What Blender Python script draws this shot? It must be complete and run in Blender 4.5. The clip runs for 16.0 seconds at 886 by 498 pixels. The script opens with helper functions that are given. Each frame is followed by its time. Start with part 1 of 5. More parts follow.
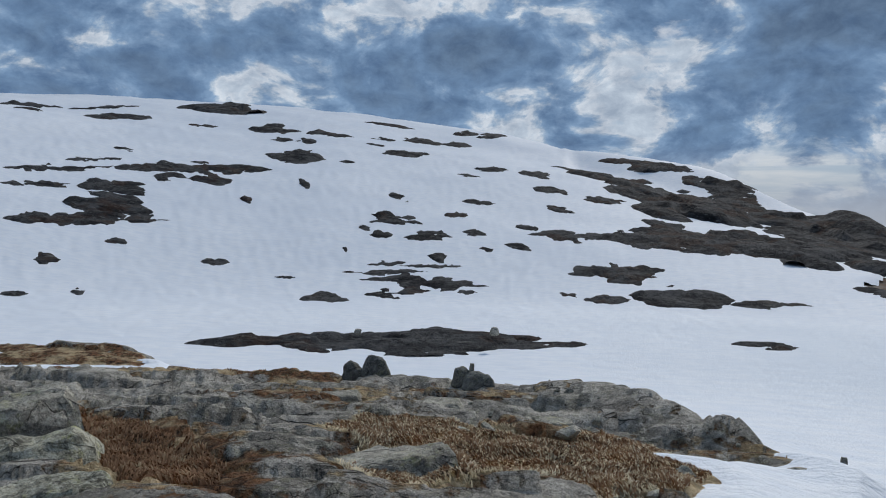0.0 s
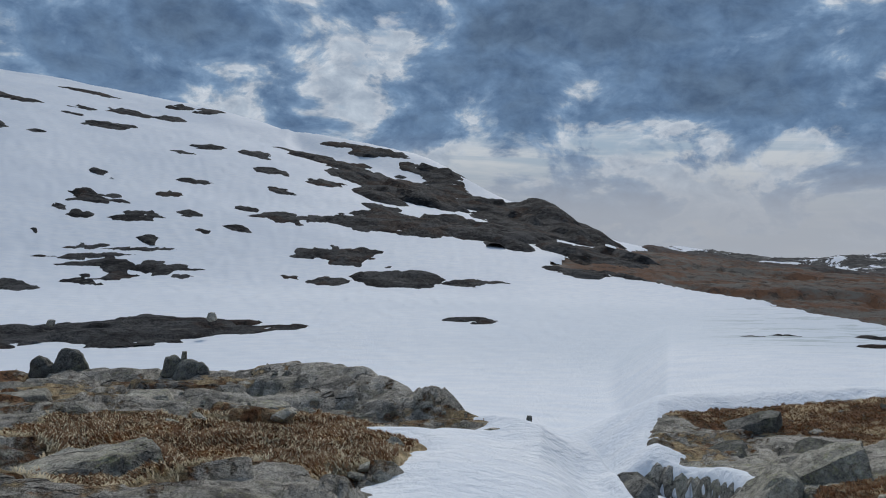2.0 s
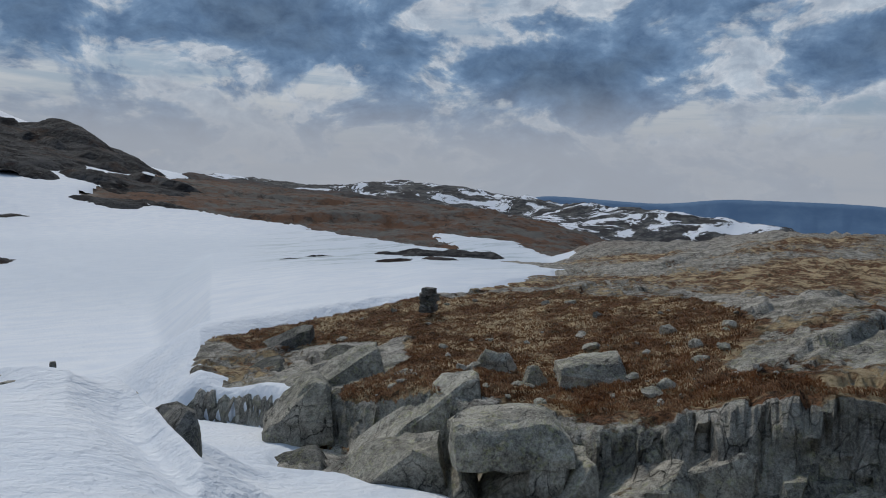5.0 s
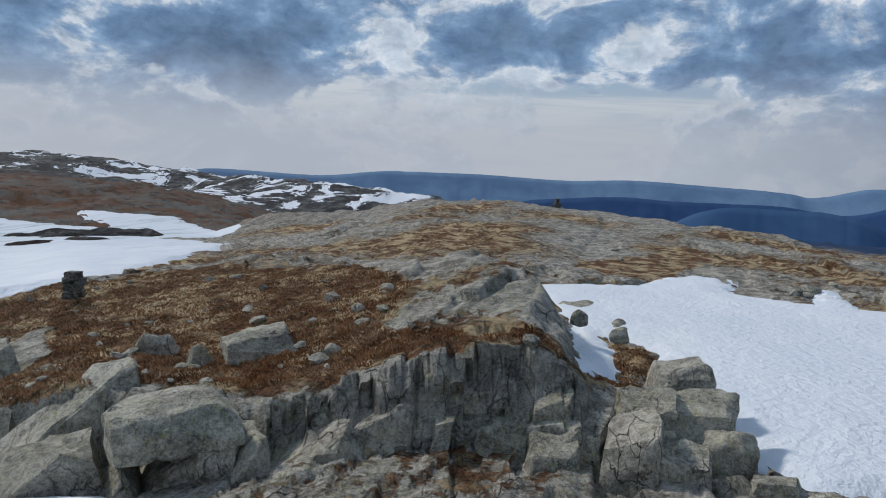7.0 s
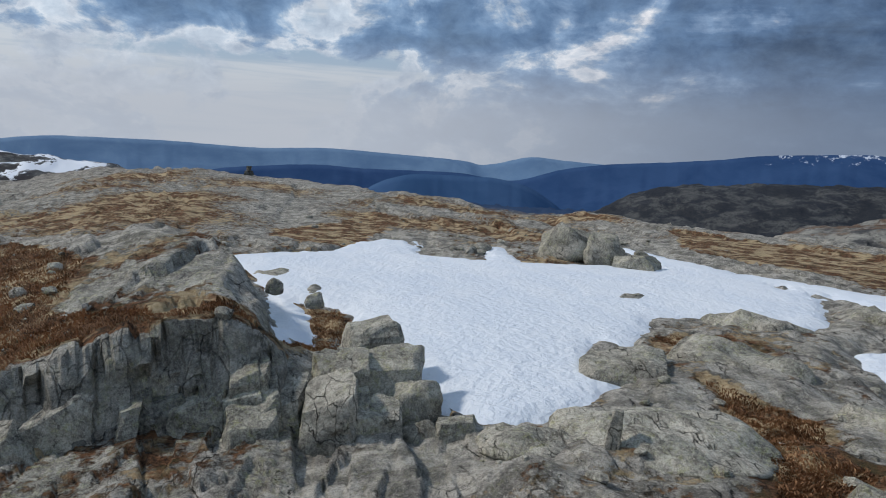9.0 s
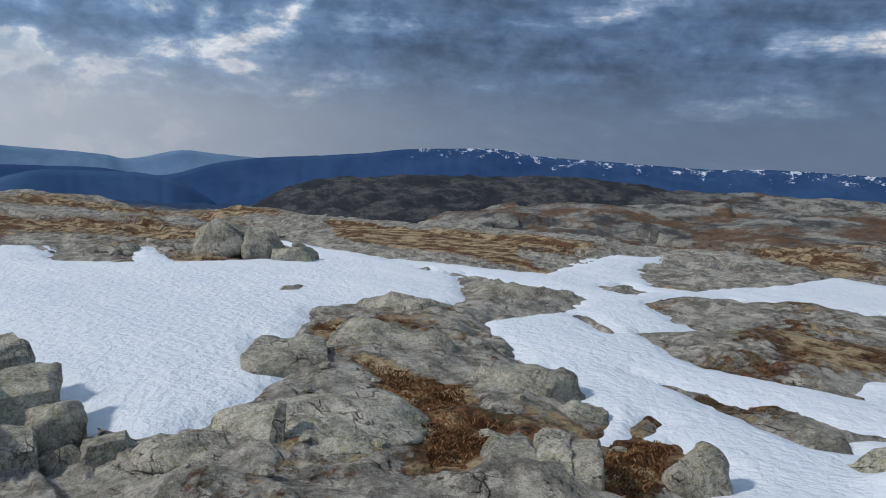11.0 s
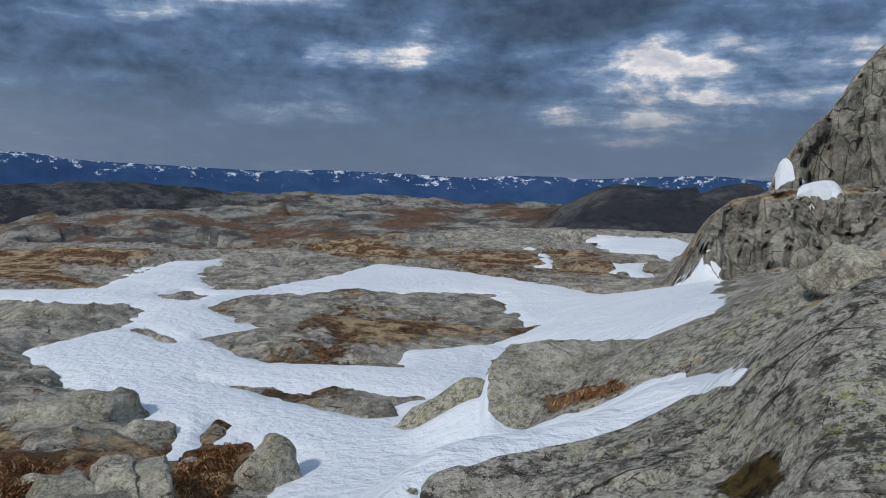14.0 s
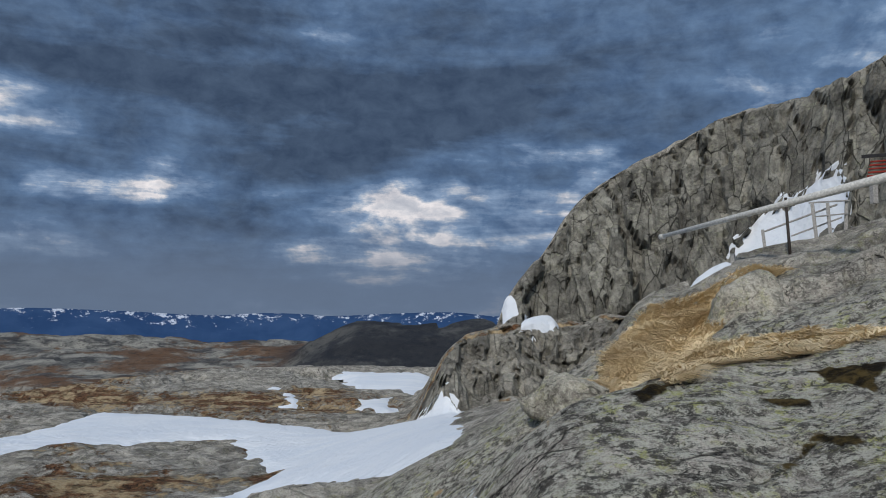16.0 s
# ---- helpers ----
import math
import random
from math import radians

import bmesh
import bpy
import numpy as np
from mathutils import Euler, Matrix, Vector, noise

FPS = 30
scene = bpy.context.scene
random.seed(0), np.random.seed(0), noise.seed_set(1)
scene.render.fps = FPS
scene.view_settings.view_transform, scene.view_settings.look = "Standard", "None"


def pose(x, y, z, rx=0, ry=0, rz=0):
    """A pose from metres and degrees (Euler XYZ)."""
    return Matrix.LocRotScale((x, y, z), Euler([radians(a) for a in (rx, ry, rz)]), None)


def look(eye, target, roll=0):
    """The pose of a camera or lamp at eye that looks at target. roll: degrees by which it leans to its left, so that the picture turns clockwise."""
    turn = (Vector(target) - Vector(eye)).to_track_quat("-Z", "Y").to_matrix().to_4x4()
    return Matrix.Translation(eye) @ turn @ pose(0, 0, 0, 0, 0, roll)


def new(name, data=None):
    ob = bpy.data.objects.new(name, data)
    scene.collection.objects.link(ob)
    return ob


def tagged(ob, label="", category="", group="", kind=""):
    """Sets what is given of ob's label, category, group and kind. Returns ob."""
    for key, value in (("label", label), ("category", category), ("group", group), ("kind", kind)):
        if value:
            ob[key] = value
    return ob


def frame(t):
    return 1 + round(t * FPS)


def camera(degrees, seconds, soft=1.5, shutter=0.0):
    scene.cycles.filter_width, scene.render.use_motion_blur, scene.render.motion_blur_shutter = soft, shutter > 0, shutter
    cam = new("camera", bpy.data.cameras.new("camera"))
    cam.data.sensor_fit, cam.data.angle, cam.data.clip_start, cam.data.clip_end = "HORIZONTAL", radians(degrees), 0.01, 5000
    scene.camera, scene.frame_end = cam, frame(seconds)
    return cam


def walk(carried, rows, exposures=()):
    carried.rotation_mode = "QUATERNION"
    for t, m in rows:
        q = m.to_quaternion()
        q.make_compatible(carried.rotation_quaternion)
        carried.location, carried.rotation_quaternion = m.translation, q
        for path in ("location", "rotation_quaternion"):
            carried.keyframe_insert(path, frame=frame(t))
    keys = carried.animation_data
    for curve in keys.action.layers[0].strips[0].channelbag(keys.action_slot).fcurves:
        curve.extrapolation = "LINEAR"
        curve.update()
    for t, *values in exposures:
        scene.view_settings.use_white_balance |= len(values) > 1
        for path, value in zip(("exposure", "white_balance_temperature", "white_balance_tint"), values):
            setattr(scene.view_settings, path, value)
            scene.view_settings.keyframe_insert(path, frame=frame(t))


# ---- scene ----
cam = camera(62.56, 16.0, soft=1.0)
PATH = [
    (0.0, pose(0.000, 0.277, 0, 89.87, -1.63, -0.00)),
    (0.5, pose(0.023, 0.276, 0, 89.86, -1.82, -4.73)),
    (1.0, pose(0.049, 0.272, 0, 89.81, -1.94, -10.27)),
    (1.5, pose(0.077, 0.266, 0, 89.59, -1.99, -16.18)),
    (2.0, pose(0.102, 0.257, 0, 89.14, -1.87, -21.60)),
    (2.5, pose(0.124, 0.248, 0, 88.40, -1.75, -26.58)),
    (3.0, pose(0.147, 0.234, 0, 87.22, -1.87, -32.19)),
    (3.5, pose(0.169, 0.220, 0, 86.36, -1.85, -37.55)),
    (4.0, pose(0.192, 0.200, 0, 85.86, -1.97, -43.89)),
    (6.5, pose(0.268, 0.070, 0, 83.43, -2.09, -75.45)),
    (7.0, pose(0.274, 0.037, 0, 83.47, -2.17, -82.26)),
    (7.5, pose(0.277, 0.007, 0, 83.37, -2.41, -88.55)),
    (8.0, pose(0.276, -0.023, 0, 83.03, -2.67, -94.84)),
    (8.5, pose(0.272, -0.050, 0, 82.46, -2.71, -100.38)),
    (9.0, pose(0.266, -0.076, 0, 81.97, -2.83, -105.90)),
    (9.5, pose(0.258, -0.101, 0, 81.96, -2.96, -111.46)),
    (10.0, pose(0.243, -0.133, 0, 82.21, -3.29, -118.66)),
    (12.5, pose(0.141, -0.238, 0, 83.05, -2.23, -149.37)),
    (13.0, pose(0.120, -0.250, 0, 83.11, -2.48, -154.39)),
    (13.5, pose(0.096, -0.260, 0, 83.40, -2.18, -159.76)),
    (14.0, pose(0.066, -0.269, 0, 84.39, -1.81, -166.19)),
    (14.5, pose(0.045, -0.273, 0, 87.33, -1.32, -170.66)),
    (15.0, pose(0.026, -0.276, 0, 90.40, -0.99, -174.61)),
    (15.5, pose(-0.000, -0.277, 0, 93.48, -0.78, -180.00)),
    (16.0, pose(-0.028, -0.275, 0, 95.65, -1.30, -185.85)),
]
EXPOSURES = [(0.0, -0.2), (2.0, -0.35), (3.0, -0.52), (4.0, -0.52), (6.5, -0.15), (9.0, -0.02), (12.5, -0.08), (14.0, -0.1), (16.0, -0.15)]
walk(cam, PATH, EXPOSURES)
# ---- sky, clouds and sun ----
SUN_EL, SUN_AZ = radians(40), radians(30)
world = bpy.data.worlds.new("world")
scene.world = world
world.use_nodes = True
nt = world.node_tree


def wn(kind, **values):
    n = nt.nodes.new(kind)
    for k, v in values.items():
        setattr(n, k, v)
    return n


def wmath(op, a, b=None, c=None):
    n = wn("ShaderNodeMath", operation=op)
    for i, v in enumerate((a, b, c)):
        if v is None:
            continue
        if isinstance(v, (int, float)):
            n.inputs[i].default_value = v
        else:
            nt.links.new(v, n.inputs[i])
    return n.outputs[0]


def wramp(fac, stops, interp="EASE"):
    n = wn("ShaderNodeValToRGB")
    n.color_ramp.interpolation = interp
    el = n.color_ramp.elements
    while len(el) < len(stops):
        el.new(0.5)
    for e, (p, c) in zip(el, stops):
        e.position = p
        e.color = (*c, 1)
    nt.links.new(fac, n.inputs[0])
    return n.outputs[0]


def wmix(fac, a, b, blend="MIX"):
    n = wn("ShaderNodeMix", data_type="RGBA", blend_type=blend)
    for s, v in ((n.inputs[0], fac), (n.inputs[6], a), (n.inputs[7], b)):
        if isinstance(v, (int, float)):
            s.default_value = v
        elif isinstance(v, tuple):
            s.default_value = (*v, 1)
        else:
            nt.links.new(v, s)
    return n.outputs[2]


def wnoise(vec, scale, detail, rough, distort=0.0):
    n = wn("ShaderNodeTexNoise", noise_dimensions="3D")
    n.inputs["Scale"].default_value, n.inputs["Detail"].default_value = scale, detail
    n.inputs["Roughness"].default_value, n.inputs["Distortion"].default_value = rough, distort
    nt.links.new(vec, n.inputs["Vector"])
    return n.outputs[0]


sky = wn("ShaderNodeTexSky", sky_type="NISHITA", sun_disc=False)
sky.sun_elevation, sky.sun_rotation = SUN_EL, SUN_AZ
clear = wmix(1.0, sky.outputs[0], (0.10, 0.10, 0.10), "MULTIPLY")
way = wn("ShaderNodeTexCoord").outputs["Generated"]
sep = wn("ShaderNodeSeparateXYZ")
nt.links.new(way, sep.inputs[0])
up = wmath("MAXIMUM", sep.outputs[2], 0.0)
depth = wmath("ADD", up, 0.22)
comb = wn("ShaderNodeCombineXYZ")
nt.links.new(wmath("DIVIDE", sep.outputs[0], depth), comb.inputs[0])
nt.links.new(wmath("DIVIDE", sep.outputs[1], depth), comb.inputs[1])
deck = comb.outputs[0]
squash = wn("ShaderNodeVectorMath", operation="MULTIPLY")
nt.links.new(way, squash.inputs[0])
squash.inputs[1].default_value = (1, 1, 2.2)
rounded = wn("ShaderNodeVectorMath", operation="MULTIPLY")
nt.links.new(way, rounded.inputs[0])
rounded.inputs[1].default_value = (1, 1, 1.6)
side = wn("ShaderNodeVectorMath", operation="DOT_PRODUCT")
nt.links.new(way, side.inputs[0])
side.inputs[1].default_value = (math.sin(radians(172)), math.cos(radians(172)), 0)
heavy = wn("ShaderNodeMapRange", interpolation_type="SMOOTHSTEP")
nt.links.new(side.outputs["Value"], heavy.inputs["Value"])
heavy.inputs["From Min"].default_value, heavy.inputs["From Max"].default_value = 0.25, 0.95
flat = wn("ShaderNodeVectorMath", operation="MULTIPLY")
nt.links.new(way, flat.inputs[0])
flat.inputs[1].default_value = (0.75, 0.75, 2.6)
puff_round = wnoise(rounded.outputs[0], 9.0, 12, 0.6, 0.35)
puff_flat = wmath("ADD", wmath("MULTIPLY", wnoise(flat.outputs[0], 7.0, 11, 0.55, 0.3), 0.7), 0.15)
puff = wmath("ADD", wmath("MULTIPLY", puff_round, wmath("SUBTRACT", 1.0, heavy.outputs[0])), wmath("MULTIPLY", puff_flat, heavy.outputs[0]))
lift = wn("ShaderNodeVectorMath", operation="ADD")
nt.links.new(rounded.outputs[0], lift.inputs[0])
lift.inputs[1].default_value = (0.012, 0.02, 0.03)
puff_above = wnoise(lift.outputs[0], 9.0, 6, 0.58, 0.35)
rim = wmath("SUBTRACT", puff_round, puff_above)
billow = wmath("ADD", wmath("MULTIPLY", wnoise(deck, 1.5, 10, 0.6, 0.25), 0.35), wmath("ADD", wmath("MULTIPLY", puff, 0.65), 0.0))


def cloud(bearing, elev, radius, amount):
    """Thickens (or thins) the cloud deck round one direction of the sky."""
    global billow
    a, e = radians(bearing), radians(elev)
    d = wn("ShaderNodeVectorMath", operation="DISTANCE")
    nt.links.new(squash.outputs[0], d.inputs[0])
    d.inputs[1].default_value = (math.sin(a) * math.cos(e), math.cos(a) * math.cos(e), 2.2 * math.sin(e))
    m = wn("ShaderNodeMapRange", interpolation_type="SMOOTHSTEP")
    nt.links.new(d.outputs["Value"], m.inputs["Value"])
    m.inputs["From Min"].default_value, m.inputs["From Max"].default_value = radians(radius) * 1.35, 0.0
    m.inputs["To Min"].default_value, m.inputs["To Max"].default_value = 0.0, amount
    billow = wmath("ADD", billow, m.outputs[0])


cloud(-1.9, 13.4, 9, 0.16)
cloud(26.2, 15.4, 9, 0.18)
cloud(-19.7, 13.3, 6, 0.06)
cloud(-28.9, 11.8, 8, 0.10)
cloud(15.4, 14.2, 5, -0.04)
cloud(-7.7, 16.0, 5, -0.06)
cloud(19.6, 9.2, 4, 0.10)
cloud(37.7, 15.3, 13, 0.17)
cloud(43.2, 11.1, 6, 0.10)
cloud(22.7, 4.9, 6, -0.10)
cloud(66.3, 8.7, 7, 0.16)
cloud(53.1, 5.8, 5, 0.10)
cloud(44.2, 10.3, 7, 0.10)
cloud(40.1, 2.0, 9, -0.12)
cloud(92.8, 7.5, 8, 0.06)
cloud(114.6, 8.4, 10, 0.01)
cloud(137.8, 6.5, 12, 0.03)
cloud(94.6, 2.0, 9, -0.06)
cloud(129.0, 5.4, 16, 0.05)
cloud(162.5, 9.0, 16, 0.04)
cloud(164.2, 20.3, 20, 0.22)
cloud(184.0, 14.0, 14, 0.12)
cloud(195.2, 20.4, 16, 0.18)
cloud(211.7, 20.6, 9, 0.08)
cloud(155.9, 4.7, 18, 0.04)
cloud(66.3, 7.4, 7, 0.15)
cloud(85.4, 9.7, 7, 0.15)
cloud(106.8, 9.3, 8, 0.14)
cloud(95.8, 8.8, 4, -0.12)
cloud(77.5, 8.4, 3, -0.10)
cloud(89.1, 2.7, 14, -0.12)
cloud(115.5, 6.5, 4, -0.05)
cloud(148.9, 13.0, 10, -0.07)
cloud(162.0, 9.5, 7, -0.06)
cloud(182.2, 9.7, 6, -0.02)
cloud(176.1, 7.3, 5, -0.05)
cloud(170.6, 14.3, 10, 0.06)
cloud(85.0, 14.0, 26, -0.05)
cloud(47.0, 7.5, 6, -0.07)
cloud(15.0, 9.5, 6, -0.05)
cloud(157.7, 9.1, 4, -0.05)
cloud(165.0, 9.4, 4, -0.05)
cloud(182.3, 10.0, 5, -0.06)
cloud(155.6, 14.3, 5, -0.05)
cloud(212.0, 21.0, 8, -0.10)
cloud(72.0, 8.6, 5, 0.05)
cloud(88.0, 9.5, 6, 0.05)
cloud(108.0, 9.5, 6, 0.05)
layer = wn("ShaderNodeVectorMath", operation="MULTIPLY")
nt.links.new(way, layer.inputs[0])
layer.inputs[1].default_value = (2.0, 2.0, 11.0)
strata = wmath("SUBTRACT", wnoise(layer.outputs[0], 1.3, 7, 0.6, 0.5), 0.40)
billow = wmath("ADD", billow, wmath("MULTIPLY", heavy.outputs[0], wmath("MULTIPLY", strata, 0.6)))
holes = wmath("SUBTRACT", wmath("ADD", billow, wmath("MULTIPLY", wnoise(deck, 0.9, 3, 0.5), -0.35)), wmath("MULTIPLY", heavy.outputs[0], -0.2))
thick = wramp(holes, ((0.20, (0.0, 0.0, 0.0)), (0.28, (1, 1, 1))))
billow = wmath("SUBTRACT", billow, wmath("MULTIPLY", rim, wmath("SUBTRACT", 0.85, wmath("MULTIPLY", heavy.outputs[0], 0.55))))
cloud_tone = wramp(billow, ((0.40, (0.60, 0.66, 0.72)), (0.445, (0.76, 0.79, 0.82)), (0.475, (0.42, 0.51, 0.61)), (0.505, (0.21, 0.32, 0.48)), (0.565, (0.105, 0.19, 0.33)), (0.75, (0.058, 0.098, 0.165))), "LINEAR")
cloud_tone = wmix(wmath("MULTIPLY", wmath("SUBTRACT", 1.0, heavy.outputs[0]), 0.32), cloud_tone, (0.25, 0.38, 0.58))
cloud_tone = wmix(1.0, cloud_tone, wramp(wnoise(rounded.outputs[0], 26.0, 8, 0.62, 0.3), ((0.32, (0.72, 0.76, 0.82)), (0.68, (1.30, 1.28, 1.25))), "LINEAR"), "MULTIPLY")
cloud_tone = wmix(heavy.outputs[0], cloud_tone, wmix(1.0, cloud_tone, (1.03, 0.95, 0.94), "MULTIPLY"))
wisps = wn("ShaderNodeVectorMath", operation="MULTIPLY")
nt.links.new(way, wisps.inputs[0])
wisps.inputs[1].default_value = (2.2, 2.2, 26.0)
veil = wramp(wnoise(wisps.outputs[0], 1.6, 6, 0.55, 0.4), ((0.40, (0.27, 0.40, 0.56)), (0.62, (0.64, 0.68, 0.74))))
gap = wmix(0.8, clear, veil)
over = wmix(thick, gap, cloud_tone)
# pale haze over the horizon, greyer under the heavy clouds
haze_tone = wmix(heavy.outputs[0], (0.46, 0.50, 0.57), (0.14, 0.19, 0.28))
low = wn("ShaderNodeMapRange", interpolation_type="SMOOTHSTEP")
nt.links.new(up, low.inputs["Value"])
low.inputs["From Min"].default_value, low.inputs["From Max"].default_value = 0.15, 0.03
low.inputs["To Max"].default_value = 0.9
over = wmix(low.outputs[0], over, haze_tone)
bg = nt.nodes["Background"]
nt.links.new(over, bg.inputs[0])
bg.inputs[1].default_value = 1.0
sun = new("sun", bpy.data.lights.new("sun", "SUN"))
sun.data.energy, sun.data.angle, sun.data.color = 2.35, radians(5.0), (1.0, 0.94, 0.86)
sun.matrix_basis = look((0, 0, 100), (-100 * math.sin(SUN_AZ) * math.cos(SUN_EL), -100 * math.cos(SUN_AZ) * math.cos(SUN_EL), 100 - 100 * math.sin(SUN_EL)))
# ---- materials ----
def nodes_of(name):
    m = bpy.data.materials.new(name)
    m.use_nodes = True
    return m, m.node_tree, m.node_tree.nodes["Principled BSDF"]


class Net:
    """Short hand for node trees."""

    def __init__(self, name):
        self.mat, self.t, self.out = nodes_of(name)
        self.pos = self.t.nodes.new("ShaderNodeNewGeometry").outputs["Position"]

    def link(self, v, s):
        if isinstance(v, (int, float)):
            s.default_value = v
        elif isinstance(v, tuple):
            s.default_value = (*v, 1) if len(s.default_value) == 4 else v
        else:
            self.t.links.new(v, s)

    def noise(self, scale, detail=4, rough=0.55, distort=0.0, vec=None):
        n = self.t.nodes.new("ShaderNodeTexNoise")
        n.inputs["Scale"].default_value, n.inputs["Detail"].default_value = scale, detail
        n.inputs["Roughness"].default_value, n.inputs["Distortion"].default_value = rough, distort
        self.link(vec or self.pos, n.inputs["Vector"])
        return n.outputs[0]

    def cells(self, scale, vec=None, feature="DISTANCE_TO_EDGE"):
        n = self.t.nodes.new("ShaderNodeTexVoronoi")
        n.feature = feature
        n.inputs["Scale"].default_value = scale
        self.link(vec or self.pos, n.inputs["Vector"])
        return n.outputs[0]

    def stretch(self, sx, sy, sz, rot=0.0, tilt=0.0):
        n = self.t.nodes.new("ShaderNodeMapping")
        n.inputs["Rotation"].default_value = (tilt, 0, rot)
        n.inputs["Scale"].default_value = (sx, sy, sz)
        self.link(self.pos, n.inputs["Vector"])
        return n.outputs[0]

    def warp(self, vec, scale, amount):
        n = self.t.nodes.new("ShaderNodeTexNoise")
        n.inputs["Scale"].default_value, n.inputs["Detail"].default_value = scale, 3
        self.link(vec, n.inputs["Vector"])
        s = self.t.nodes.new("ShaderNodeVectorMath")
        s.operation = "MULTIPLY_ADD"
        self.link(n.outputs[1], s.inputs[0])
        s.inputs[1].default_value = (amount,) * 3
        self.link(vec, s.inputs[2])
        return s.outputs[0]

    def range(self, v, a, b, c=0.0, d=1.0):
        n = self.t.nodes.new("ShaderNodeMapRange")
        n.interpolation_type = "SMOOTHSTEP"
        self.link(v, n.inputs[0])
        for i, x in enumerate((a, b, c, d)):
            n.inputs[1 + i].default_value = x
        return n.outputs[0]

    def mix(self, f, a, b, blend="MIX"):
        n = self.t.nodes.new("ShaderNodeMix")
        n.data_type, n.blend_type = "RGBA", blend
        self.link(f, n.inputs[0])
        self.link(a, n.inputs[6])
        self.link(b, n.inputs[7])
        return n.outputs[2]

    def math(self, op, a, b=0.0):
        n = self.t.nodes.new("ShaderNodeMath")
        n.operation = op
        self.link(a, n.inputs[0])
        self.link(b, n.inputs[1])
        return n.outputs[0]

    def blocks(self, scale, vec):
        n = self.t.nodes.new("ShaderNodeTexVoronoi")
        n.inputs["Scale"].default_value = scale
        self.link(vec, n.inputs["Vector"])
        sep = self.t.nodes.new("ShaderNodeSeparateColor")
        self.t.links.new(n.outputs["Color"], sep.inputs[0])
        return sep.outputs[0]

    def attr(self, name):
        n = self.t.nodes.new("ShaderNodeAttribute")
        n.attribute_name = name
        return n.outputs["Fac"]

    def rand(self):
        return self.t.nodes.new("ShaderNodeObjectInfo").outputs["Random"]

    def bump(self, h, strength, dist, under=None):
        n = self.t.nodes.new("ShaderNodeBump")
        n.inputs["Strength"].default_value, n.inputs["Distance"].default_value = strength, dist
        self.link(h, n.inputs["Height"])
        if under is not None:
            self.link(under, n.inputs["Normal"])
        return n.outputs[0]

    def done(self, color, rough, normal=None):
        self.link(color, self.out.inputs["Base Color"])
        self.link(rough, self.out.inputs["Roughness"])
        self.out.inputs["Specular IOR Level"].default_value = 0.12
        if normal is not None:
            self.link(normal, self.out.inputs["Normal"])
        return self.mat


def rock_tone(n, light=(0.56, 0.52, 0.455), dark=(0.15, 0.138, 0.122), lichen=0.5, crack=0.55):
    """Grey gneiss: bands, stains, pale and yellow-green lichen, dark joints."""
    grain = n.noise(3.0, 8, 0.68)
    bands = n.noise(1.0, 8, 0.64, 0.15, n.stretch(1.0, 1.0, 1.3, 0.6, 0.35))
    tone = n.mix(n.range(bands, 0.38, 0.62), dark, light)
    tone = n.mix(n.range(grain, 0.50, 0.60, 0, 0.38), tone, tuple(0.36 * v for v in dark))
    tone = n.mix(n.range(n.noise(0.8, 9, 0.74, 0.3), 0.53, 0.57, 0, 0.38), tone, tuple(0.3 * v for v in dark))
    tone = n.mix(n.range(n.noise(1.7, 8, 0.72, 0.3), 0.54, 0.61, 0, 0.7), tone, tuple(1.12 * v for v in light))
    tone = n.mix(n.range(n.noise(22, 6, 0.8), 0.53, 0.58, 0, 0.6), tone, tuple(0.3 * v for v in dark))
    li = n.math("MULTIPLY", n.range(n.noise(0.8, 4, 0.6), 0.40, 0.54), n.range(n.noise(8, 8, 0.78), 0.49, 0.54))
    tone = n.mix(n.math("MULTIPLY", li, lichen), tone, n.mix(n.range(n.noise(3.3, 4, 0.6), 0.42, 0.6), (0.52, 0.52, 0.42), (0.44, 0.45, 0.17)))
    tone = n.mix(n.math("MULTIPLY", n.range(n.noise(5.0, 7, 0.8, 0.2), 0.56, 0.60), lichen), tone, (0.035, 0.034, 0.03))
    tone = n.mix(n.math("MULTIPLY", n.range(n.noise(10, 10, 0.82), 0.50, 0.52, 0, 0.95), lichen), tone, (0.58, 0.57, 0.49))
    tone = n.mix(n.math("MULTIPLY", n.range(n.noise(6.3, 10, 0.84, 0.2), 0.52, 0.535, 0, 0.95), lichen), tone, (0.035, 0.034, 0.03))
    joints = n.cells(crack, n.warp(n.stretch(1.0, 2.6, 1.6, 0.5, 0.2), 1.1, 0.9))
    worn = n.range(n.noise(0.8, 3, 0.5), 0.36, 0.52)
    second = n.cells(crack * 2.7, n.warp(n.stretch(1.0, 1.7, 1.2, -0.4, 0.3), 1.6, 0.9))
    gap = n.math("MINIMUM", n.math("MAXIMUM", n.range(joints, 0.0, 0.022), worn), n.math("MAXIMUM", n.range(second, 0.0, 0.010), n.range(n.noise(1.0, 3, 0.5, 0, n.stretch(1, 1, 1, 1.0)), 0.56, 0.48)))
    tone = n.mix(gap, n.mix(0.9, tone, (0.014, 0.014, 0.013)), tone)
    speck = n.noise(55, 4, 0.75)
    tone = n.mix(n.range(speck, 0.50, 0.60, 0, 0.45), tone, tuple(0.4 * v for v in dark))
    tone = n.mix(n.range(n.noise(38, 5, 0.75), 0.55, 0.64, 0, 0.5), tone, tuple(1.2 * v for v in light))
    h = n.math("ADD", n.math("MULTIPLY", gap, 0.5), n.math("ADD", n.math("MULTIPLY", bands, 0.7), n.math("MULTIPLY", grain, 0.5)))
    return tone, h


